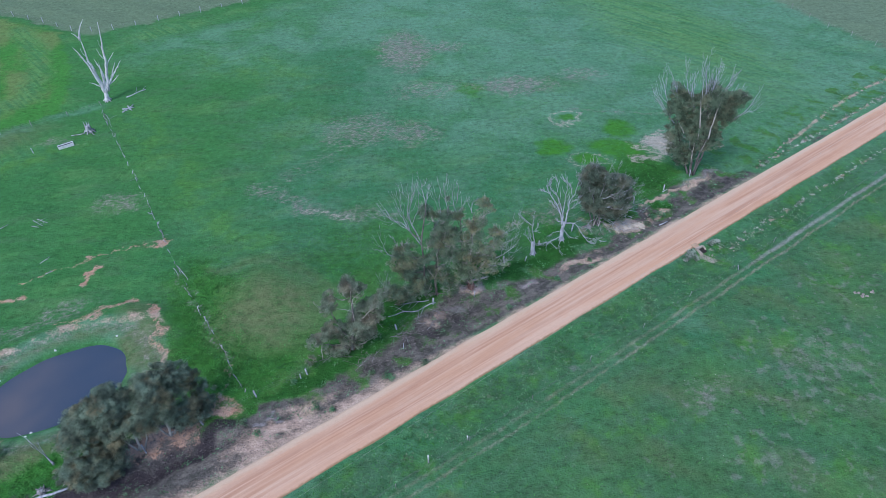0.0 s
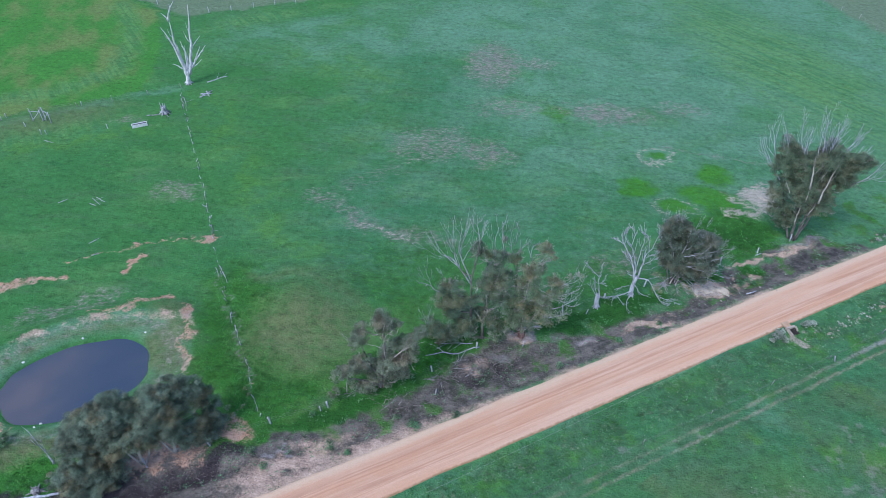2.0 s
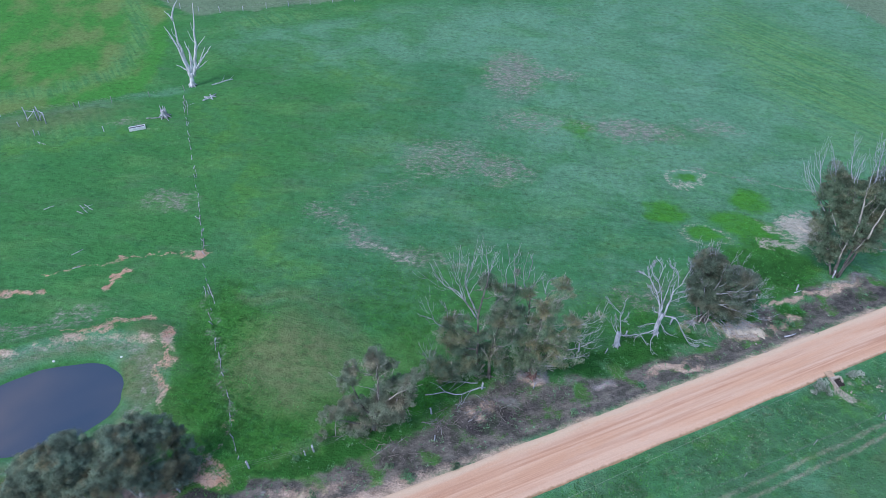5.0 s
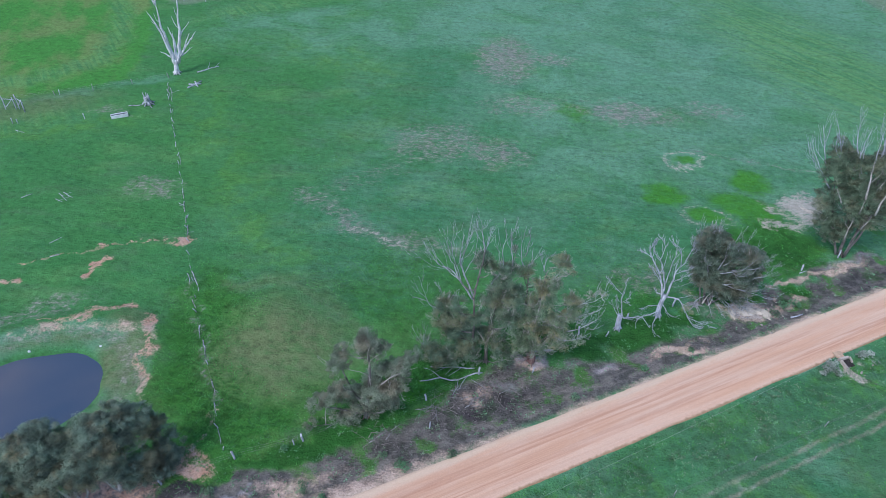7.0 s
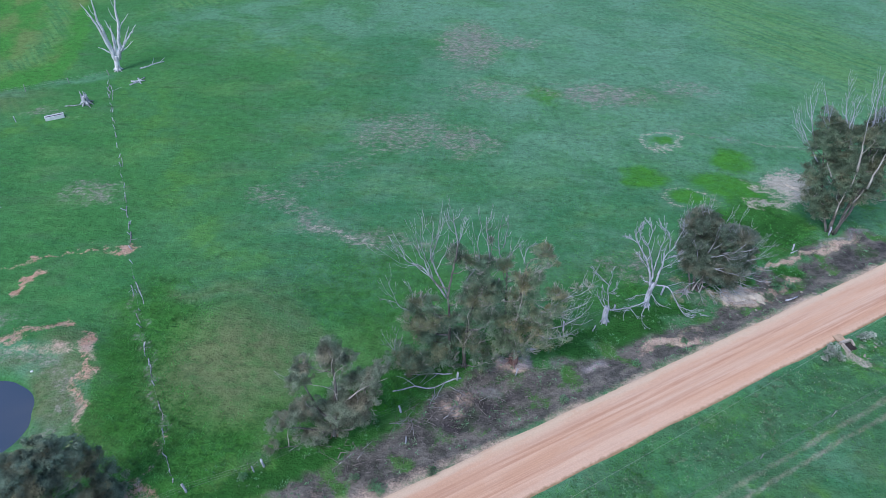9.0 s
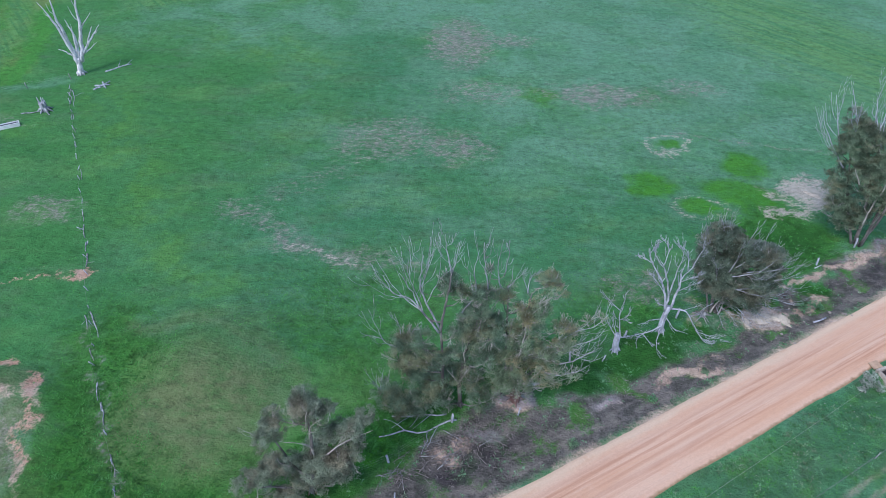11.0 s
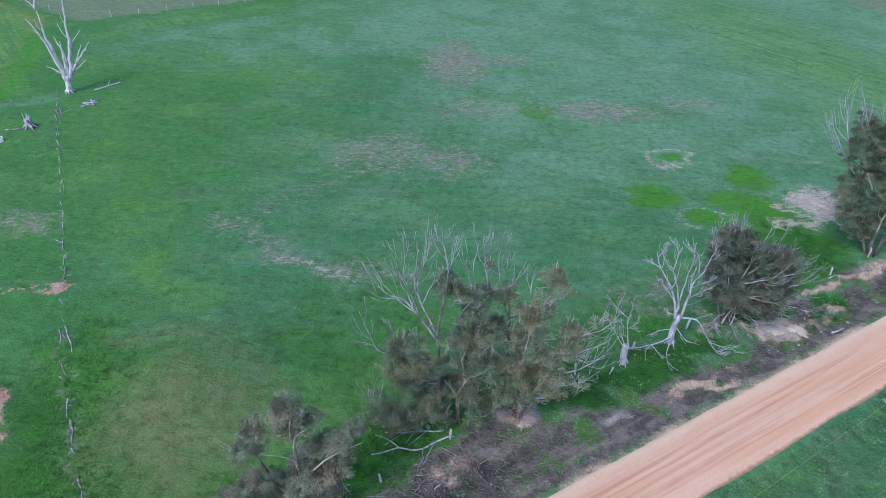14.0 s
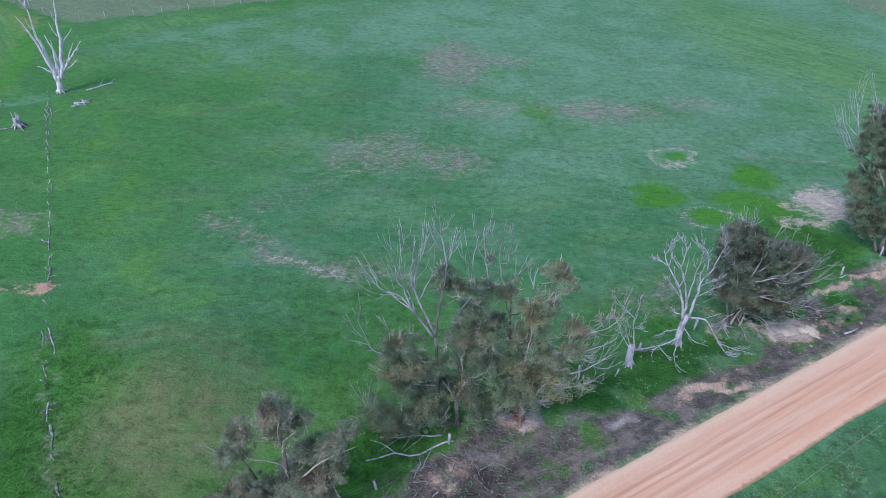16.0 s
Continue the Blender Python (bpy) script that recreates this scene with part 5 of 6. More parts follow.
def white_dead_tree():
    crown = [(0.15, 2, (-0.1, 0, 2.4), (-0.6, 0.1, 4.6), (-1.3, 0.3, 6.2), (-2.2, 0.5, 7.8), (-2.6, 0.5, 9.1)), (0.05, 3, (-2.1, 0.5, 7.5), (-2.7, 0.7, 7.8), (-3.4, 0.7, 8)), (0.05, 4, (-2.4, 0.5, 8.3), (-2.2, 0.5, 9.4), (-2, 0.2, 10.4)), (0.13, 2, (-0.1, 0, 2.9), (-0.4, -0.2, 4.9), (-1.1, -0.3, 7.4), (-1.8, -0.4, 8.7)), (0.05, 3, (-1.4, -0.3, 7.9), (-2.1, 0, 8.9), (-2.5, 0.2, 9.8)), (0.055, 4, (-1.4, -0.3, 7.9), (-1.2, 0.1, 9.4), (-1.9, 0, 10.8)), (0.14, 2, (0.2, -0.1, 2.8), (0.4, 0.1, 5.3), (0.5, 0.3, 6.2), (1.1, 0.3, 7.9))]
    upper = [(0.06, 4, (1.0, 0.3, 7.8), (1.2, 0, 10.0), (0.9, -0.1, 11.4)), (0.06, 4, (0.7, 0.2, 7.2), (0.2, 0, 9.4), (-0.7, 0.1, 10.3)), (0.07, 3, (-0.2, 0.1, 4.3), (-0.2, -0.1, 7.2), (-0.2, -0.3, 9.2), (-0.6, -0.3, 10.5)), (0.05, 3, (0.4, 0.1, 5.9), (0.9, -0.4, 7), (1.5, -0.7, 7.7)), (0.05, 3, (0.4, 0, 4.9), (0.9, -0.5, 6.1), (1.4, -0.9, 7.1)), (0.04, 3, (-0.6, 0.1, 4.4), (-1.4, 0.5, 5.5), (-2, 0.7, 6.1)), (0.06, 1, (-0.2, 0.1, 2.9), (-0.6, 0.4, 2.8), (-0.9, 0.8, 2.9))]
    low = [(0.10, 4, (0.3, 0, 2.8), (1.4, -0.3, 2.9), (2.2, -0.6, 1.8), (2.9, -0.7, 0.9)), (0.06, 5, (2.8, -0.7, 1.0), (4.1, -0.6, 0.5), (5.4, -0.5, 0.15)), (0.05, 5, (2.5, -0.7, 1.3), (3.4, -1.1, 0.4), (4.2, -1.0, 0.15)), (0.09, 2, (0.1, -0.1, 1.0), (-1.1, -0.9, 0.8), (-2.1, -1.1, 0.5)), (0.05, 4, (-1.9, -1.0, 0.5), (-2.8, -1.3, 0.4), (-3.4, -1.5, 0.4)), (0.05, 3, (-1.5, -0.9, 0.6), (-2.1, -1.4, 0.3), (-2.2, -2.3, 0.08)), (0.045, 3, (-1.6, -1.0, 0.5), (-1.1, -1.7, 0.3), (-0.9, -1.9, 0.08))]
    feet = [(0.05, 3, (-0.1, 0, 1.5), (-1.2, -0.3, 1.5), (-1.8, -0.5, 0.9)), (0.06, 2, (-0.1, -0.2, 0.7), (-0.6, -1.9, 0.3), (-0.2, -2.9, 0.08)), (0.05, 2, (0.1, -0.1, 1.8), (0.9, -0.5, 1), (2.2, -0.4, 0.4))]
    bare_tree(on_land(14.7, 65.6), "pale bleached dead tree with drooping lower branches", 22, (0.27, 0.19, (0, 0, -0.2), (-0.05, 0, 1.4), (0.1, 0, 3.0)), [(r, f + 2, *[(x, y, z if z < 4 else 4 + (z - 4) * 0.88) for x, y, z in p]) for r, f, *p in crown + upper] + low + feet, DEADWOOD)
    limbs = [(0.1, 3, (0.1, 0, 1.7), (-0.3, 0, 3.6), (-0.4, -0.1, 5)), (0.04, 3, (-0.4, 0, 4.8), (-0.3, -0.1, 5.8), (-0.4, -0.2, 6.7)), (0.05, 4, (-0.4, 0, 4.6), (-1.3, 0.1, 5.4), (-2.1, 0.2, 6.4)), (0.035, 4, (-0.3, 0, 3.5), (0.1, -0.3, 4.4), (0.3, -0.7, 5.8)), (0.03, 4, (-0.3, 0, 3.6), (0.1, -0.2, 3.8), (0.5, -0.5, 3.8)), (0.03, 4, (-0.3, 0, 3.5), (-0.8, -0.1, 4), (-1.1, -0.3, 4.6)),
             (0.05, 3, (-0.3, 0.1, 1.7), (-0.9, 0.4, 2.5), (-1.2, 0.6, 3.1)), (0.05, 3, (-0.2, 0.1, 1.8), (-0.6, 0.2, 2.8), (-0.7, 0.2, 3.3)), (0.05, 1, (0.1, 0, 1.6), (1.8, 1.1, 0.9), (2.4, 1.6, 0.6))]
    bare_tree(on_land(10.8, 63.0), "short broken dead tree with thin bare twigs", 23, (0.29, 0.24, (0, 0, -0.2), (-0.1, 0, 0.9), (-0.1, 0, 1.9)), limbs, DEADWOOD)


white_dead_tree()


def dead_tree(at, label, seed, trunk, limbs, material, flare=0.4):
    random.seed(seed)
    tree = thing("dead_tree", at, label, "dead tree")
    w = Wood()
    w.limb(*trunk, 0.03, 9, seg=6)
    base_flare(w, flare, 0.5, 6, 2.0)
    part("trunk", w.mesh("trunk", material), tree)
    for a, b, r, forks, depth in limbs:
        w = Wood()
        w.fan(a, b, r, 0.014, forks, depth, 0.42, 0.25, 0.06, 0.25)
        part("limb", w.mesh("limb", material), tree)


def far_dead_tree():
    main = [(0.3, 1, (0.2, 0.1, 1.3), (-0.2, -0.1, 4.9), (-0.4, -0.3, 8.4), (-0.5, -0.3, 11.3)), (0.17, 1, (-0.5, -0.3, 11.1), (-0.1, -0.1, 12.8), (0.8, 0.5, 14.3)), (0.12, 1, (-0.5, -0.3, 11.2), (-0.8, -0.5, 12), (-1.2, -0.8, 12.6)), (0.22, 1, (0.1, 0, 2.3), (-0.6, -0.4, 6.2), (-1.2, -0.8, 8.8), (-1.7, -1.1, 10.3)), (0.3, 1, (0.5, 0.3, 1.7), (1.3, 0.9, 5.2), (1.9, 1.2, 9), (2.4, 1.6, 13.4))]
    side = [(0.15, 1, (1.1, 0.7, 4.2), (1.8, 1.2, 6.4), (3, 2, 8)), (0.18, 1, (0.7, 0.4, 2.5), (2.3, 1.5, 4.7), (3.5, 2.3, 6.3)), (0.13, 1, (1.6, 1, 3.7), (2.1, 1.4, 5), (2.7, 1.8, 6.2)), (0.2, 2, (0.3, 0.2, 2.3), (0.6, 0.4, 5.3), (0.3, 0.2, 7.6)), (0.14, 2, (0, 0, 2.5), (-0.7, -0.5, 3.4), (-1.4, -0.9, 3.9)), (0.16, 1, (0.4, 0.2, 2.2), (0.7, 0.5, 4.8), (0.6, 0.4, 6.4)), (0.12, 2, (0.7, 0.5, 2.5), (1.8, 1.1, 3.3), (2.7, 1.7, 4))]
    bare_tree(on_land(-59.3, 104.7), "large bleached dead tree with a forked bare trunk", 21, (0.44, 0.30, (0, 0, -0.2), (0.12, 0.02, 1.0), (0.3, 0.15, 2.3)), main + side, BLEACHED, 0.42, 0.35, 1.15)


far_dead_tree()


# ---- fences ----
def resample(points, step):
    out, carry = [], 0.0
    for (ax, ay), (bx, by) in zip(points, points[1:]):
        d = math.hypot(bx - ax, by - ay)
        u = carry
        while u < d:
            out.append((ax + (bx - ax) * u / d, ay + (by - ay) * u / d))
            u += step
        carry = u - d
    return out


def post_mesh(name, h, r, material, sides=7, seed=0):
    """A split timber post with a rough, slanting top."""
    random.seed(seed)
    w = Wood()
    pts = [Vector((random.gauss(0, 0.012), random.gauss(0, 0.012), z)) for z in (-0.3, 0.25 * h, 0.6 * h, h)]
    w.tube(pts, [r * random.uniform(0.9, 1.1) for _ in pts], sides)
    for i in range(sides):
        w.v[-1 - i] += Vector((0, 0, random.uniform(-0.05, 0.05)))
    return w.mesh(name, material)


def fence(label, points, step, height, radius, material, wires, seed, lean=5.0):
    random.seed(seed)
    places = resample(points, step)
    f = thing("fence", on_land(*places[0]), label, "fence")
    origin = Vector(f.location)
    kinds = [post_mesh("post", height * k, radius, material, 7, seed + i) for i, k in enumerate((1.0, 0.9, 1.1, 0.8))]
    tops = []
    for i, (x, y) in enumerate(places):
        x, y = x + random.gauss(0, 0.07), y + random.gauss(0, 0.07)
        p = part("post", kinds[i % 4], f)
        m = pose(0, 0, 0, random.gauss(0, lean), random.gauss(0, lean), random.uniform(0, 360))
        p.matrix_basis = Matrix.Translation(Vector(on_land(x, y)) - origin) @ m
        tops.append((p.matrix_basis.translation.copy(), m.to_3x3()))
    for k in range(wires):
        w = Wood()
        h = height * (0.85 - 0.25 * k)
        line = []
        for (a, ma), (b, mb) in zip(tops, tops[1:]):
            pa, pb = a + ma @ Vector((0, 0, h)), b + mb @ Vector((0, 0, h))
            line += [pa, pa.lerp(pb, 0.5) - Vector((0, 0, 0.04))]
        line.append(tops[-1][0] + tops[-1][1] @ Vector((0, 0, h)))
        w.tube(line, [0.006] * len(line), 3)
        part("wire", w.mesh("wire", WIRE), f)
    return f


OLD_LINE = [(-58.6, 100.5), (-54, 93.3), (-49.6, 86.3), (-46.9, 82.3), (-41.3, 73.4), (-37.1, 66.8), (-33.8, 61.3), (-28.8, 53.6), (-24.6, 47.7), (-20.2, 41.2)]
fence("old leaning fence of short grey split posts and slack wire", OLD_LINE, 2.4, 0.62, 0.042, DEADWOOD, 1, 31, 14)
fence("wire fence on grey timber posts beside the road", [(-38, 29.0), (-20.2, 41.2), (-15.1, 44.3), (-5.7, 50.6), (1.3, 57.2), (10.2, 63.6), (30.3, 76.0), (36, 80)], 5.55, 1.05, 0.085, DEADWOOD, 3, 32, 4)
fence("wire fence on weathered posts between verge and pasture", [xy(-10, 28.4), xy(120, 28.2)], 8.15, 0.8, 0.035, GREYWOOD, 3, 33, 3)
fence("far boundary fence on pale posts", [(-112, 151.5), (-98.8, 145.0), (-89.9, 141.6), (-77.8, 134.8), (-69.4, 135.6), (-61.6, 140.4), (-45, 149.5), (-30, 160)], 4.6, 1.15, 0.065, DEADWOOD, 2, 34, 4)
fence("distant boundary fence along a grey paddock", [(40, 205), (58, 173), (64.1, 163.3), (72, 146), (77.8, 130.5), (83.5, 119.7)], 5.2, 1.05, 0.045, GREYWOOD, 2, 35, 4)
fence("collapsed cross fence of thin posts", [(-59.6, 102.6), (-68.5, 96.7), (-77.6, 90.7), (-90, 81)], 5.5, 0.9, 0.055, GREYWOOD, 2, 36, 9)


# ---- fallen wood, stumps ----
STICK = wood_material("grey_brown_sticks", (0.22, 0.20, 0.205), (0.11, 0.10, 0.10))
def log_mesh(name, length, r, seed, material, forks=0):
    random.seed(seed)
    w = Wood()
    pts, radii = w.limb((-length / 2, 0, 0), (length / 2, random.uniform(-0.1, 0.1) * length, r * 0.3), r, r * 0.6, 0.035, 7)
    for i in range(forks):
        j = random.randrange(1, len(pts) - 1)
        d = Vector((random.uniform(0.3, 1), random.choice((-1, 1)) * random.uniform(0.4, 1), random.uniform(0, 0.4))).normalized()
        w.limb(pts[j], pts[j] + d * length * random.uniform(0.25, 0.5), radii[j] * 0.6, radii[j] * 0.2, 0.06, 5)
    return w.mesh(name, material)


def fallen_log(a, b, r, seed, label="pale weathered log lying in the grass", material=None, forks=0, group=""):
    cx, cy = (a[0] + b[0]) / 2, (a[1] + b[1]) / 2
    za, zb = float(land(*a)), float(land(*b))
    length = math.hypot(b[0] - a[0], b[1] - a[1])
    ob = new("fallen_log", log_mesh("fallen_log", length, r, seed, material or DEADWOOD, forks))
    ob.matrix_basis = pose(cx, cy, (za + zb) / 2 + r * 0.55, 0, -math.degrees(math.atan2(zb - za, length)), math.degrees(math.atan2(b[1] - a[1], b[0] - a[0])))
    return tagged(ob, label, "log", group)


LINE = "logs along the old fence"
for i, (a, b, r) in enumerate([((-58.3, 100.3), (-55.7, 96.3), 0.22), ((-57.8, 99.8), (-55.2, 95.6), 0.15), ((-54.2, 93.6), (-53.4, 92.3), 0.14), ((-52.3, 90.6), (-51.5, 89.4), 0.12), ((-50.4, 87.6), (-49.6, 86.4), 0.14), ((-46.8, 82.4), (-45.6, 80.2), 0.10),
                              ((-42.0, 74.6), (-41.2, 73.2), 0.13), ((-40.8, 72.7), (-39.7, 71.0), 0.16), ((-39.3, 70.4), (-38.6, 69.2), 0.17), ((-38.3, 68.8), (-37.2, 66.9), 0.22), ((-33.9, 61.5), (-31.9, 58.6), 0.17), ((-34.1, 61.0), (-33.2, 59.6), 0.13),
                              ((-31.7, 57.5), (-30.7, 56.4), 0.15), ((-29.2, 54.2), (-28.2, 52.8), 0.14), ((-28.0, 52.6), (-26.7, 50.8), 0.15), ((-25.2, 48.6), (-24.2, 47.0), 0.15), ((-23.8, 46.4), (-23.0, 45.0), 0.11), ((-22.3, 44.0), (-21.2, 42.6), 0.08)]):
    fallen_log(a, b, r * 0.36, 100 + i, "grey weathered log along the old fence", GREYLIMB if i % 3 else GREYWOOD, i % 2, LINE)
fallen_log((-60.6, 92.9), (-58.7, 93.9), 0.08, 139, "thin grey limb fallen beside a stump", GREYLIMB, 1)
fallen_log((-56.4, 105.8), (-53.7, 108.3), 0.11, 140, "forked pale dead branch on the pasture", None, 2)
for i, (a, b) in enumerate([((-55.0, 100.2), (-54.0, 102.9)), ((-55.4, 101.3), (-53.6, 101.9)), ((-54.9, 102.4), (-53.8, 100.8))]):
    fallen_log(a, b, 0.13, 150 + i, "short pale log in a small heap", None, 1, "heap of logs by the dead tree")
for i, (a, b) in enumerate([((-56.4, 70.9), (-54.6, 70.0)), ((-56.0, 71.2), (-54.3, 70.5)), ((-56.2, 69.9), (-55.0, 69.6)), ((-72, 83.1), (-70.4, 82.8)), ((-60.4, 69.2), (-59.6, 70.2)), ((-49.9, 60.2), (-49.2, 60.9)), ((-51.6, 62.4), (-51.0, 63.6))]):
    fallen_log(a, b, 0.055, 160 + i, "grey broken branch lying in short grass", GREYLIMB, 2)
fallen_log((-38.4, 30.2), (-34.5, 31.4), 0.16, 170, "smooth pale fallen trunk beside a torn stump")
fallen_log((-1.4, 54.6), (-6.9, 52.7), 0.07, 171, "long pale fallen branch with bare side twigs", DEADWOOD, 3)
fallen_log((-2.2, 55.0), (-6.2, 54.2), 0.06, 172, "thin pale fallen branch in green grass", DEADWOOD, 3)
fallen_log((28.0, 68.4), (29.2, 69.1), 0.085, 173, "short pale log at the road's edge")
fallen_log((30.2, 75.6), (31.1, 76.2), 0.06, 174, "pale log across the fence line")
fallen_log((2.6, 58.0), (4.8, 58.7), 0.16, 175, "pale broken limb beneath a gum tree")

random.seed(77)
for i in range(66):
    if i < 50:
        u = random.uniform(0, 1) ** 0.9
        cx, cy, ln = -6.0 + 8.2 * u + random.gauss(0, 0.5), 49.0 + 5.4 * u + random.gauss(0, 0.55), random.uniform(0.6, 1.8)
    else:
        cx, cy, ln = random.gauss(-8.5, 2.2), random.gauss(46.2, 0.5), random.uniform(0.8, 2.0)
    a = random.gauss(0.35, 0.7) if i % 4 else random.uniform(0, 3.1)
    dx, dy = math.cos(a) * ln / 2, math.sin(a) * ln / 2
    ob = fallen_log((cx - dx, cy - dy), (cx + dx, cy + dy), random.uniform(0.018, 0.042), 200 + i, "thin grey fallen branch in a tangle of sticks", (STICK, GREYWOOD, STICK, STICK)[i % 4], 3, "tangle of sticks by the road")
    ob.location.z += random.uniform(0, 0.22) if i < 50 else 0


def stump(at, label, seed, r, h, material, spikes=6, roots=7, reach=2.6):
    random.seed(seed)
    ob = thing("tree_stump", on_land(*at), label, "stump")
    w = Wood()
    w.limb((0, 0, -0.2), (random.uniform(-0.2, 0.2), 0, h * 0.6), r, r * 0.85, 0.02, 9, seg=4)
    for i in range(spikes):
        a = math.tau * i / spikes
        d = Vector((math.cos(a), math.sin(a), 0)) * r * 0.6
        w.limb(d + Vector((0, 0, h * 0.4)), d * random.uniform(0.9, 1.7) + Vector((0, 0, h * random.uniform(0.65, 1.1))), r * 0.35, r * 0.05, 0.04, 5)
    part("trunk", w.mesh("trunk", material), ob)
    for i in range(roots):
        a = math.tau * i / roots + random.uniform(-0.3, 0.3)
        d = Vector((math.cos(a), math.sin(a), 0))
        w = Wood()
        w.limb(d * r * 0.5 + Vector((0, 0, h * 0.25)), d * r * reach * random.uniform(0.7, 1.2) + Vector((0, 0, -0.05)), r * 0.35, r * 0.10, 0.07, 5)
        part("root", w.mesh("root", material), ob)


stump((-58.1, 94.1), "dark jagged tree stump with a broken limb", 41, 0.5, 1.9, GREYLIMB)
stump((2.8, 57.0), "torn reddish stump with a splintered root plate", 42, 0.4, 1.3, wood_material("torn_wood", (0.36, 0.27, 0.25), (0.15, 0.09, 0.085), 2.5), 9, 5, 1.9)
stump((-36.8, 31.3), "low grey splintered stump", 43, 0.36, 0.7, GREYWOOD)
stump((-35.0, 32.4), "grey splintered stump beside dark soil", 44, 0.3, 0.9, GREYWOOD)
stump((-10.4, 48.0), "red-brown splintered stump at a gum tree's foot", 45, 0.32, 1.5, REDBARK, 6, 6, 2.2)
stump((18.6, 68.0), "bleached torn stump with spreading roots", 46, 0.22, 0.7, GREYWOOD, 7, 9, 5.0)

dead_tree(on_land(-41.5, 32.6), "small thin dead sapling with pale twigs", 47, ((0, 0, -0.1), (-0.2, 0, 1.0), 0.07, 0.05), [((-0.2, 0, 0.8), (-1.4, 0.2, 3.0), 0.05, 4, 2), ((-0.2, 0, 0.8), (0.4, 0, 2.4), 0.04, 4, 1), ((-0.1, 0, 0.6), (-2.0, -0.3, 1.6), 0.04, 4, 1)], DEADWOOD, 0.08)
dead_tree(on_land(-37.0, 34.0), "bare pale dead sapling leaning over grass", 48, ((0, 0, -0.1), (-0.5, 0.3, 1.2), 0.08, 0.06), [((-0.5, 0.3, 1.1), (-1.8, 0.9, 3.4), 0.05, 3, 1), ((-0.4, 0.2, 1.0), (-0.6, 0.6, 2.8), 0.04, 3, 1)], DEADWOOD, 0.08)


# ---- farm bits on the pasture ----
def trough():
    """A long concrete trough, open at the top."""
    t = thing("water_trough", on_land(-60.2, 89.9), "long white concrete stock trough on the grass", "trough")
    t.rotation_euler.z = math.atan2(1.7, 1.7) * 0.8
    L, W, H, k = 1.15, 0.34, 0.5, 0.09

    def slab(name, x0, x1, y0, y1, z0, z1):
        bm = bmesh.new()
        bmesh.ops.create_cube(bm, size=1)
        for v in bm.verts:
            v.co = Vector((x0 + (v.co.x + 0.5) * (x1 - x0), y0 + (v.co.y + 0.5) * (y1 - y0), z0 + (v.co.z + 0.5) * (z1 - z0)))
        bmesh.ops.bevel(bm, geom=bm.edges[:], offset=0.02, segments=2, affect="EDGES")
        me = bpy.data.meshes.new(name)
        bm.to_mesh(me)
        bm.free()
        me.materials.append(PALE)
        part(name, me, t)

    slab("side", -L, L, -W, -W + k, 0, H)
    slab("side", -L, L, W - k, W, 0, H)
    slab("end", -L, -L + k, -W + k + 0.002, W - k - 0.002, 0, H)
    slab("end", L - k, L, -W + k + 0.002, W - k - 0.002, 0, H)
    slab("bottom", -L + k + 0.002, L - k - 0.002, -W + k + 0.002, W - k - 0.002, 0.0, 0.12)
    w = mesh_from("water", [(-L + k, -W + k, 0.4), (L - k, -W + k, 0.4), (L - k, W - k, 0.4), (-L + k, W - k, 0.4)], [(0, 1, 2, 3)], WATER)
    part("water", w, t, "dark still water")


trough()


def strainer(at, turn, seed):
    """An old yard frame: two posts, a rail and a brace."""
    f = thing("post_frame", on_land(*at), "old braced timber gate frame, weathered grey", "fence frame", "old frames in the paddock")
    f.rotation_euler.z = radians(turn)
    for name, a, b, r in (("post", (0, 0, -0.2), (0, 0, 2.3), 0.085), ("post", (1.5, 0, -0.2), (1.45, 0.1, 1.9), 0.08), ("rail", (-0.1, 0.14, 1.6), (1.6, 0.16, 1.45), 0.055), ("brace", (0.1, -0.16, 0.3), (1.5, -0.1, 1.7), 0.055)):
        random.seed(seed + len(name) + int(a[0]))
        w = Wood()
        w.limb(a, b, r, r * 0.85, 0.02, 7, seg=4)
        part(name, w.mesh(name, DEADWOOD), f)


strainer((-77.4, 88.0), 15, 51)
strainer((-75.6, 88.6), -25, 55)
LOOSE = post_mesh("standing_post", 0.85, 0.06, DEADWOOD, 7, 61)
random.seed(62)
for x, y in [(-77.3, 86.1), (-82.2, 88.1), (-73.7, 84.7), (-73.0, 84.9), (-64.5, 88.0), (-72.7, 93.8), (-4.9, 48.0), (9.7, 61.8), (3.1, 55.7), (35.5, 59.7), (-15.4, 43.8)]:
    ob = new("standing_post", LOOSE)
    ob.matrix_basis = pose(*on_land(x, y), random.gauss(0, 7), random.gauss(0, 7), random.uniform(0, 360))
    tagged(ob, "lone weathered timber post standing in grass", "post", "lone posts")


def marker_post(at, h, label):
    """A white roadside post with a dark band low down."""
    p = thing("marker_post", on_land(*at), label, "marker post", "white markers by the verge fence")
    w = Wood()
    w.tube([Vector((0, 0, z)) for z in (0.28 * h, 0.6 * h, 0.97 * h, h)], [0.075, 0.075, 0.072, 0.055], 10)
    part("shaft", w.mesh("shaft", PALE), p)
    w = Wood()
    w.tube([Vector((0, 0, z)) for z in (-0.3, 0.28 * h)], [0.08, 0.08], 10)
    part("base", w.mesh("base", GREYWOOD), p, "dark weathered base")


marker_post((-1.9, 34.0), 1.25, "tall white marker post beside the verge fence")
marker_post((1.8, 36.4), 0.6, "short white marker post beside the verge fence")


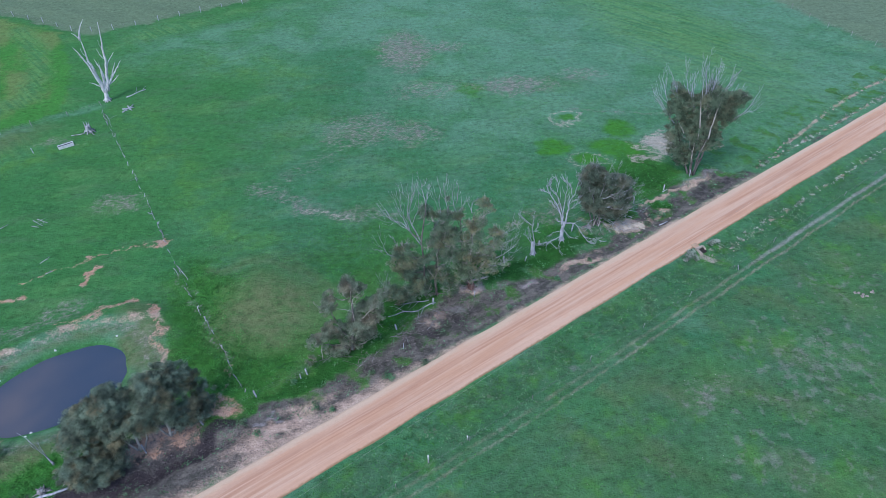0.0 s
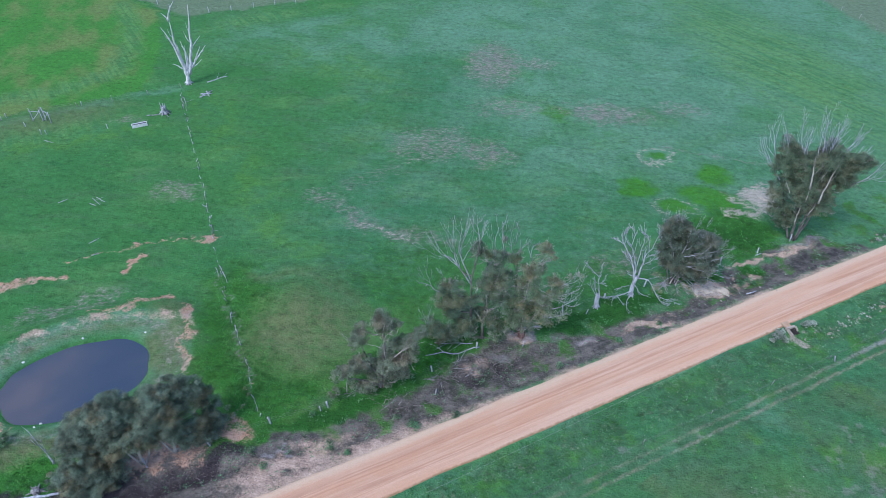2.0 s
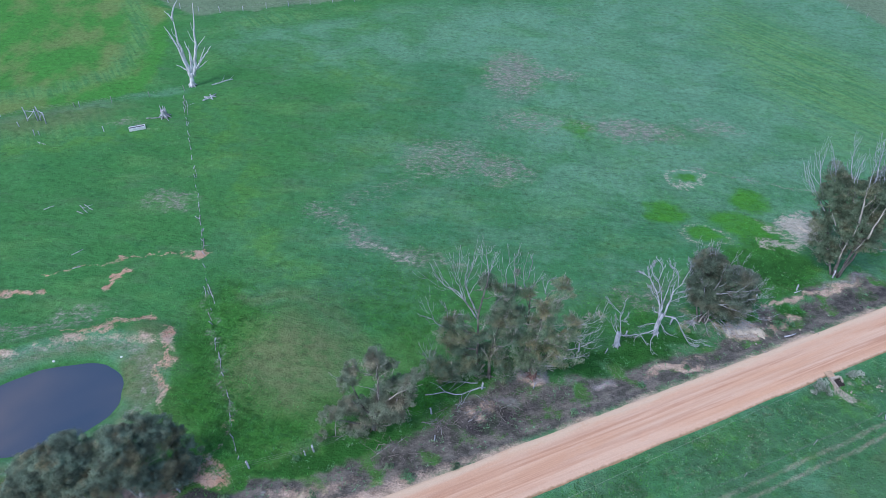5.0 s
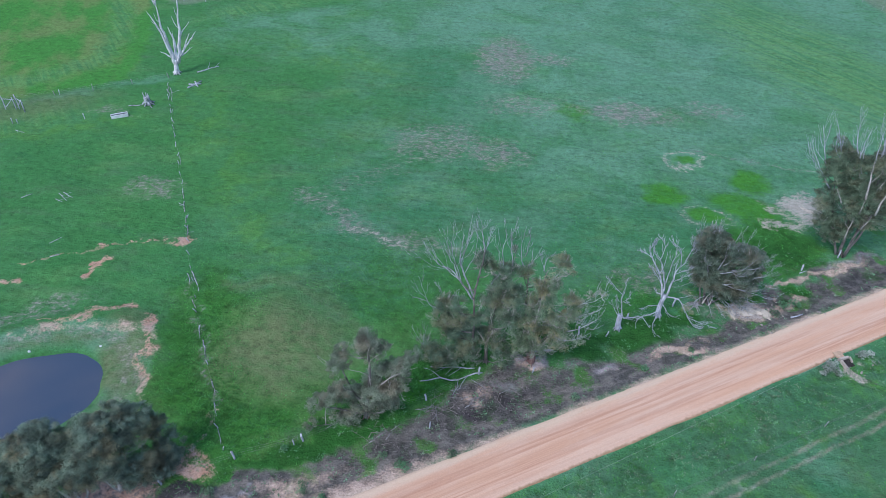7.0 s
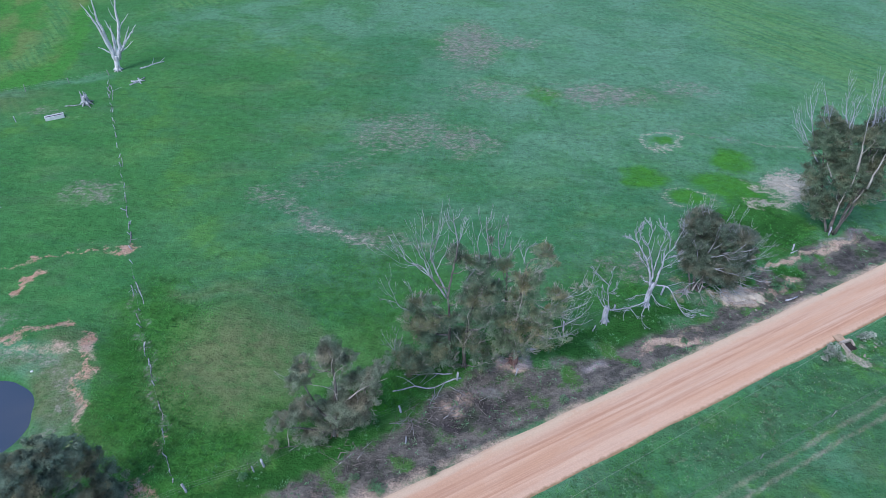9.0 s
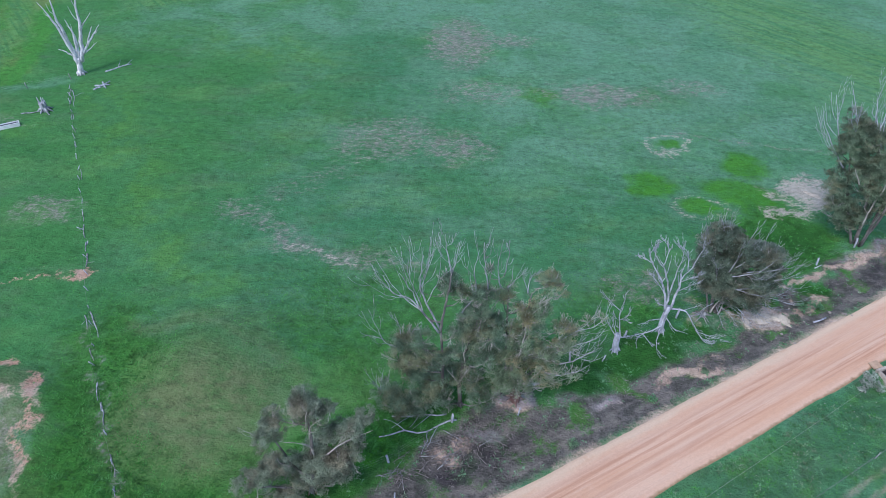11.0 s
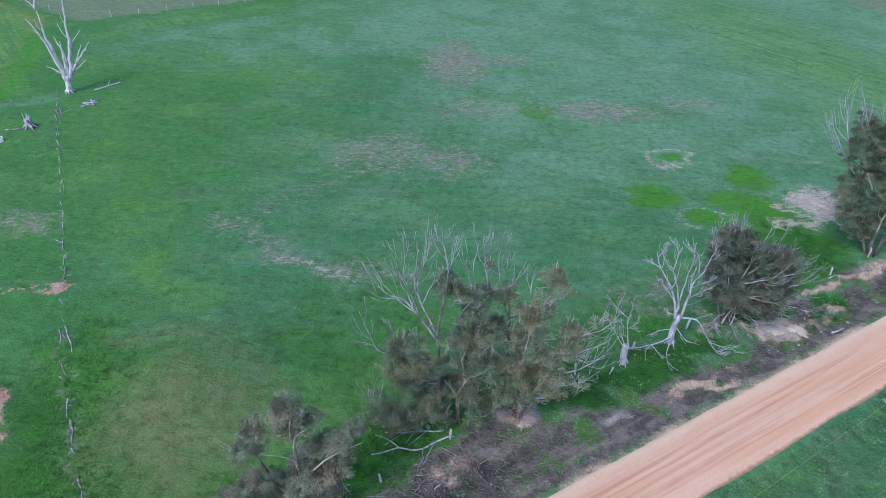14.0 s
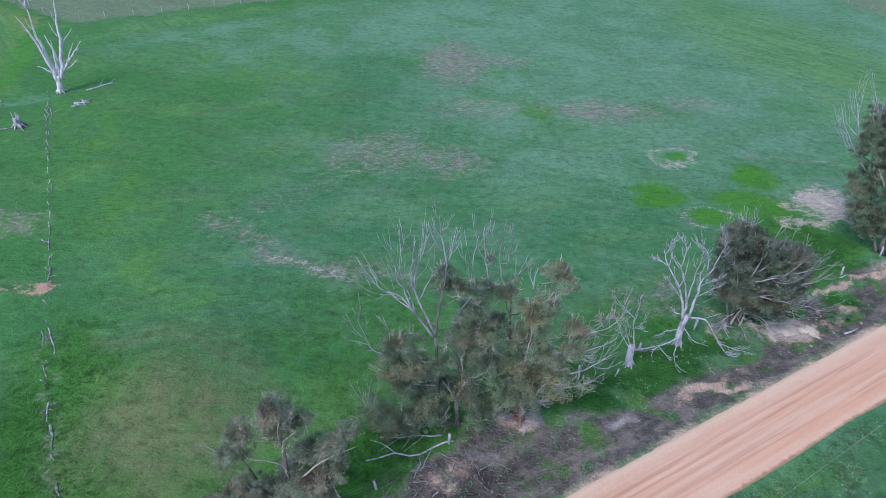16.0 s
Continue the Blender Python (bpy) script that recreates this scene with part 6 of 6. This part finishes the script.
# ---- the overhead line along the verge ----
def service_pole(s, n):
    p = thing("power_pole", on_land(*xy(s, n)), "bare timber power pole beside the road", "power pole", "poles of the overhead line")
    w = Wood()
    w.tube([Vector((0, 0, z)) for z in (-0.6, 3, 6, 8.6)], [0.16, 0.145, 0.13, 0.11], 10)
    part("pole", w.mesh("pole", GREYWOOD), p)
    w = Wood()
    w.tube([Vector((0, 0, 8.58)), Vector((0, 0, 8.66)), Vector((0, 0, 8.74)), Vector((0, 0, 8.8))], [0.03, 0.07, 0.05, 0.03], 10)
    part("insulator", w.mesh("insulator", PALE), p, "white glazed insulator")


def overhead_cable():
    """One slack wire hung from pole to pole."""
    ends, line = ((-40, 27.6), (118, 33.1)), []
    for i in range(81):
        u = i / 80
        x, y = xy(ends[0][0] + 158 * u, ends[0][1] + 5.5 * u)
        line.append(Vector((x, y, 5.6 + 3.15 * (2 * u - 1) ** 2)))
    w = Wood()
    w.tube(line, [0.006] * len(line), 5)
    tagged(new("overhead_cable", w.mesh("overhead_cable", CABLE)), "single pale overhead wire slung along the verge", "cable")
    for s, n in ends:
        service_pole(s, n)


CABLE = plain("weathered_aluminium_cable", (0.45, 0.50, 0.46), 0.6, 0.2, 0.2)
overhead_cable()


# ---- stones and clods ----
def rock_mesh(name, seed, material, flat=0.6):
    rng = np.random.RandomState(seed)
    bm = bmesh.new()
    bmesh.ops.create_icosphere(bm, subdivisions=2, radius=1)
    for v in bm.verts:
        if rng.uniform() < 0.35:
            v.co *= rng.uniform(0.72, 0.95)
    for v in bm.verts:
        k = 1 + 0.28 * noise.noise(v.co * 1.3 + Vector((seed * 3.1, 0, 0))) + 0.12 * noise.noise(v.co * 3.5 + Vector((0, seed, 0)))
        v.co = Vector((v.co.x, v.co.y * 0.8, v.co.z * flat)) * k
    me = bpy.data.meshes.new(name)
    bm.to_mesh(me)
    bm.free()
    me.materials.append(material)
    return me


ROCKS = [rock_mesh("rock", i, ROCK) for i in range(5)]
WHITE_ROCKS = [rock_mesh("rock", 20 + i, PALE) for i in range(3)]
CREAM_ROCKS = [rock_mesh("rock", 30 + i, plain("cream_clay", (0.37, 0.34, 0.305), 0.95, 0.0, 0.35, 3.0)) for i in range(3)]
CLODS = [rock_mesh("soil_mound", 9 + i, DIRT, 0.45) for i in range(3)]
random.seed(71)


def rock(x, y, size, label="pale angular rock half sunk in soil", group="rubble by the culvert", kinds=None):
    ob = new("rock", random.choice(kinds or ROCKS))
    ob.matrix_basis = pose(*on_land(x, y, size * 0.2), random.uniform(-15, 15), random.uniform(-15, 15), random.uniform(0, 360)) @ Matrix.Scale(size, 4)
    tagged(ob, label, "rock", group)


for i in range(34):
    s, n = random.uniform(64, 79), random.gauss(30.8, 0.35)
    rock(*xy(s, n), random.uniform(0.05, 0.14), "pale crumbly clod of earth in the roadside drain", "clods along the drain", CREAM_ROCKS)
for i in range(64):
    s = random.uniform(84, 126)
    n = float(np.interp(s, BERM_S, BERM_N)) + random.gauss(0, 0.25) if i % 3 else random.gauss(39.6, 0.2)
    rock(*xy(s, n), random.uniform(0.08, 0.22), "pale crumbly clod of earth beside the road", "clods beside the road", CREAM_ROCKS)
for i in range(9):
    rock(random.gauss(48.5, 0.8), random.gauss(55.2, 0.4), random.uniform(0.12, 0.28), "grey stone in a loose heap on grass", "heap of grey stones")
for i in range(12):
    rock(random.gauss(32.7, 0.5), random.gauss(62.0, 0.35), random.uniform(0.05, 0.13))
for i in range(11):
    rock(random.gauss(29.0, 1.3), random.gauss(69.6, 0.7), random.uniform(0.06, 0.18), group="stones at the verge")
for i in range(8):
    rock(random.gauss(24.2, 1.4), random.gauss(66.6, 0.6), random.uniform(0.06, 0.18), group="stones at the verge")
for x, y in [(-41.2, 37.8), (-41.2, 37.1), (-43.7, 38.1), (-47.4, 44.0), (-43.2, 48.0), (-37.1, 50.0)]:
    rock(x, y, random.uniform(0.10, 0.17), "small white rock on the dam's edge", "rocks round the dam", WHITE_ROCKS)
for x, y, k in [(23.6, 68.5, 1.5), (24.9, 68.7, 1.6), (25.8, 68.2, 1.1), (22.3, 67.8, 0.8), (33.6, 88.0, 0.9)]:
    ob = new("soil_mound", random.choice(CLODS))
    ob.matrix_basis = pose(*on_land(x, y, -0.12 * k), 0, 0, random.uniform(0, 360)) @ Matrix.Diagonal((k * 1.1, k * 0.65, k * 0.5, 1))
    tagged(ob, "low mound of pale bare soil", "soil mound", "mounds of pale soil")


def culvert():
    """The broken end of a box culvert: a tilted lid, side walls and a dark mouth."""
    c = thing("culvert", on_land(32.1, 63.15, 0.0), "broken concrete box culvert end beside the road", "culvert")
    c.rotation_euler.z = radians(ROAD_ANGLE)
    c.scale = (0.85, 0.85, 0.85)

    def slab(name, at, size, turn, material, label=""):
        bm = bmesh.new()
        bmesh.ops.create_cube(bm, size=1)
        m = pose(*at, *turn)
        for v in bm.verts:
            v.co = Vector((v.co.x * size[0], v.co.y * size[1], v.co.z * size[2]))
        bmesh.ops.bevel(bm, geom=bm.edges[:], offset=0.025, segments=2, affect="EDGES")
        bmesh.ops.transform(bm, matrix=m, verts=bm.verts[:])
        me = bpy.data.meshes.new(name)
        bm.to_mesh(me)
        bm.free()
        me.materials.append(material)
        part(name, me, c, label)

    slab("lid", (-0.1, 1.25, 0.16), (1.0, 0.8, 0.10), (4, -3, -12), SANDSTONE, "thin tan stone slab")
    slab("side_wall", (-0.72, -0.05, 0.10), (0.22, 1.15, 0.42), (0, 6, -14), CONCRETE)
    slab("back_wall", (-0.05, 0.62, 0.12), (1.35, 0.24, 0.40), (0, 0, -8), CONCRETE)
    slab("side_wall", (0.62, 0.15, 0.06), (0.18, 0.8, 0.34), (0, -5, -30), CONCRETE)
    # Floor plate coloured near-black, so the mouth's shade is painted in.
    slab("shade_plate", (-0.05, -0.02, -0.02), (1.15, 1.0, 0.12), (0, 0, -8), MOUTH_SHADE, "near-black plate painting the shade inside the mouth")


SANDSTONE = plain("tan_sandstone", (0.46, 0.33, 0.24), 0.9, 0.0, 0.35, 2.0)
CONCRETE = plain("weathered_concrete", (0.50, 0.445, 0.405), 0.9, 0.0, 0.35, 2.0)
culvert()


# ---- small plants ----
def shrub(at, size, seed, leaf, label):
    rng = np.random.RandomState(seed)
    random.seed(seed)
    s = thing("shrub", on_land(*at), label, "shrub")
    w = Wood()
    masses = []
    for i in range(5):
        a = math.tau * i / 5 + random.uniform(-0.4, 0.4)
        tip = Vector((math.cos(a) * size * 0.5, math.sin(a) * size * 0.5, size * random.uniform(0.45, 0.8)))
        w.fan((0, 0, -0.05), tip, 0.02, 0.006, 3, 1, 0.6, 0.3)
        masses.append((tip.x * 0.8, tip.y * 0.8, tip.z * 0.8, size * 0.42))
    part("stem", w.mesh("stem", BARK), s)
    part("crown", quads_mesh("crown", leaves(masses, 1400, rng, 0.12, 0.2, 0.2 * size), leaf), s)


SILVER = leaf_material("silvery_weed_leaves", (0.30, 0.36, 0.32), (0.42, 0.47, 0.43), (0.52, 0.54, 0.52), 0.4)
random.seed(80)
for i, (x, y, k) in enumerate([(30.0, 61.8, 0.7), (30.6, 62.3, 0.75), (30.9, 61.6, 0.6), (30.3, 62.6, 0.55), (29.5, 61.3, 0.5), (33.3, 64.0, 0.65), (33.9, 64.5, 0.6), (34.5, 64.7, 0.5)]):
    shrub((x, y), k, 330 + i, SILVER, "pale silvery weed growing beside the culvert")
random.seed(81)
for i, (x, y, k) in enumerate([(-6.2, 43.6, 0.9), (-8.0, 44.4, 0.5), (-2.5, 45.6, 0.6), (-13.3, 40.2, 0.8), (-11.6, 39.8, 0.5), (-18.6, 37.2, 0.6), (7.0, 53.4, 0.6), (17.6, 61.4, 0.45), (27.5, 69.8, 0.8), (28.6, 70.2, 0.9), (26.4, 68.4, 0.7), (-20.4, 38.4, 0.7), (13.2, 58.3, 0.5), (-43.2, 33.6, 1.2), (-42.6, 35.0, 1.0), (-16.0, 43.2, 0.5)]):
    shrub((x, y), k, 300 + i, WEED, "low grey-green weedy shrub on the verge")


def tufts(name, label, places, heights, material, seed, blades=5, width=0.035):
    """Bunches of bent blades, one triangle each."""
    rng = np.random.RandomState(seed)
    k = len(places)
    z = land(places[:, 0], places[:, 1])
    root = np.repeat(np.column_stack((places, z - 0.02)), blades, 0)
    h = np.repeat(heights, blades)[:, None] * rng.uniform(0.6, 1.2, (k * blades, 1))
    a = rng.uniform(0, math.tau, k * blades)
    out = np.column_stack((np.cos(a), np.sin(a), np.zeros(k * blades)))
    side = np.column_stack((-np.sin(a), np.cos(a), np.zeros(k * blades)))
    root = root + out * h * rng.uniform(0, 0.35, (k * blades, 1))
    tip = root + out * h * rng.uniform(0.7, 1.6, (k * blades, 1)) + np.array((0, 0, 0.65)) * h
    wd = width * (0.5 + h * 2)
    tri = np.stack((root - side * wd, root + side * wd, tip), 1).reshape(-1, 3)
    tagged(new(name, quads_mesh(name, tri, material, 3)), label, "grass", kind="stuff")


def grass():
    rng = np.random.RandomState(5)
    x, y = rng.uniform(-62, 62, 330000), rng.uniform(28, 108, 330000)
    s, n = sn(x, y)
    cover = ground_covers(x, y, s, n)
    block = np.maximum.reduce([cover["litter"], cover["deep"], cover["dry"], cover["sand"] * 1.2, cover["chalk"], cover["shoulder"], cover["clay"], cover["bare"] * 0.9, (pond_depth(x, y) > -0.15) * 1.0, ((n > 33.2) & (n < 39)) * 1.0])
    want = 0.16 + 0.55 * np.clip(cover["lush"], 0, 1) + 0.14 * np.exp(-((n - 31.5) / 3.5) ** 2) + 0.12 * soft_noise(x, y, 3.0, 91)
    keep = (rng.uniform(size=len(x)) < want * np.clip(1.3 - 1.6 * block, 0, 1)) & (np.hypot(x - 5, y - 50) < 75)
    p = np.column_stack((x, y))[keep]
    h = (0.10 + 0.12 * np.clip(cover["lush"][keep], 0, 1) + 0.05 * np.exp(-((n[keep] - 31.8) / 3) ** 2)) * rng.uniform(0.6, 1.4, len(p))
    tufts("grass", "short green pasture grass in uneven tufts", p, h, GRASS, 6, 4)
    k = 15000
    s, n = rng.uniform(-50, 80, k), np.concatenate((rng.normal(42.6, 1.8, k // 4), rng.normal(31.0, 1.9, k - k // 4)))
    x, y = xy(s, n)
    keep = (soft_noise(x, y, 4.0, 95) > -0.1) & ~((n > 33.3) & (n < 39.0))
    p = np.column_stack((x, y))[keep]
    s2, n2 = rng.uniform(-30, 75, 1400), rng.normal(38.85, 0.2, 1400)
    x2, y2 = xy(s2, n2)
    p = np.concatenate((p, np.column_stack((x2, y2))[soft_noise(x2, y2, 5.0, 97) > 0.5]))
    s3 = rng.uniform(80, 130, 2400)
    n3 = np.where(np.arange(2400) % 2, np.interp(s3, BERM_S, BERM_N) + rng.normal(0, 0.5, 2400), rng.normal(39.7, 0.3, 2400))
    x3, y3 = xy(s3, n3)
    p = np.concatenate((p, np.column_stack((x3, y3))[soft_noise(x3, y3, 2.5, 98) > -0.1]))
    s4 = rng.uniform(64, 126, 1500)
    n4 = np.where(np.arange(1500) % 2, rng.normal(31.2, 0.35, 1500), rng.normal(39.6, 0.2, 1500))
    x4, y4 = xy(s4, n4)
    q = np.column_stack((x4, y4))[(soft_noise(x4, y4, 2.2, 99) > 0.25) & ((n4 < 35) | (s4 > 84))]
    tufts("pale_weeds", "silvery weeds in the roadside drains", q, rng.uniform(0.10, 0.26, len(q)), SILVER, 9, 6, 0.07)
    tufts("weeds", "low weeds scattered on the road verges", p, rng.uniform(0.06, 0.18, len(p)), WEED, 7, 6, 0.06)


grass()


def wildflowers():
    """Tiny pale flower heads, three-sided, strewn over the verge and the field beyond it."""
    rng = np.random.RandomState(12)
    k = 9000
    s, n = rng.uniform(-5, 95, k), np.where(rng.uniform(size=k) < 0.55, rng.uniform(28.6, 33.2, k), rng.uniform(2, 27, k))
    x, y = xy(s, n)
    patch = soft_noise(x, y, 6.0, 55) + 0.5 * soft_noise(x, y, 2.2, 56)
    ok = rng.uniform(size=k) < np.clip(0.10 + 0.5 * patch, 0.02, 1) * 0.4
    x, y = x[ok], y[ok]
    k = len(x)
    r = rng.uniform(0.018, 0.05, k)
    c = np.column_stack((x, y, land(x, y) + rng.uniform(0.04, 0.10, k)))
    a = rng.uniform(0, math.tau, k)
    rim = [c + np.column_stack((np.cos(a + q) * r, np.sin(a + q) * r, np.zeros(k))) for q in (0, math.tau / 3, 2 * math.tau / 3)]
    top = c + np.column_stack((np.zeros(k), np.zeros(k), r * 0.8))
    faces = np.stack((rim[0], rim[1], top, rim[1], rim[2], top, rim[2], rim[0], top), 1).reshape(-1, 3)
    tagged(new("wildflowers", quads_mesh("wildflowers", faces, plain("pale_petals", (0.50, 0.50, 0.46), 0.8, 0.0, 0.3, 2.0), 3)), "tiny pale wildflowers strewn through the verge grass", "flowers", kind="stuff")


wildflowers()


def twigs():
    """Bark strips and twigs too small to count on the verge."""
    rng = np.random.RandomState(8)
    k = 4800
    s, n = rng.uniform(-20, 70, k), rng.normal(42.6, 1.5, k)
    x, y = xy(s, n)
    around = rng.randint(0, 6, k)
    for i, (cx, cy, r) in enumerate([(0, 54, 4.0), (19, 67.6, 3.0), (-29, 36, 4.0)]):
        m = (around == i) & (rng.uniform(size=k) < 0.7)
        x[m], y[m] = rng.normal(cx, r * 0.5, m.sum()), rng.normal(cy, r * 0.28, m.sum())
    s, n = sn(x, y)
    cover = ground_covers(x, y, s, n)
    ok = (n > 39.3) & (np.maximum(cover["deep"], cover["lush"]) < 0.3)
    x, y = x[ok], y[ok]
    k = len(x)
    a, ln, w = rng.uniform(0, math.tau, k), rng.uniform(0.12, 0.5, k) * rng.uniform(0.5, 1, k), rng.uniform(0.008, 0.022, k)
    z = land(x, y) + rng.uniform(0.02, 0.10, k)
    c = np.column_stack((x, y, z))
    d = np.column_stack((np.cos(a), np.sin(a), rng.normal(0, 0.15, k))) * (ln / 2)[:, None]
    b = np.column_stack((-np.sin(a), np.cos(a), np.zeros(k))) * w[:, None]
    u = np.column_stack((np.zeros(k), np.zeros(k), w * 1.4))
    roof = np.stack((c - d - b, c + d - b, c + d + u, c - d + u, c - d + u, c + d + u, c + d + b, c - d + b), 1).reshape(-1, 3)
    tagged(new("twig_litter", quads_mesh("twig_litter", roof, STICK)), "grey twigs and bark strips strewn on dark soil", "litter", kind="stuff")


twigs()
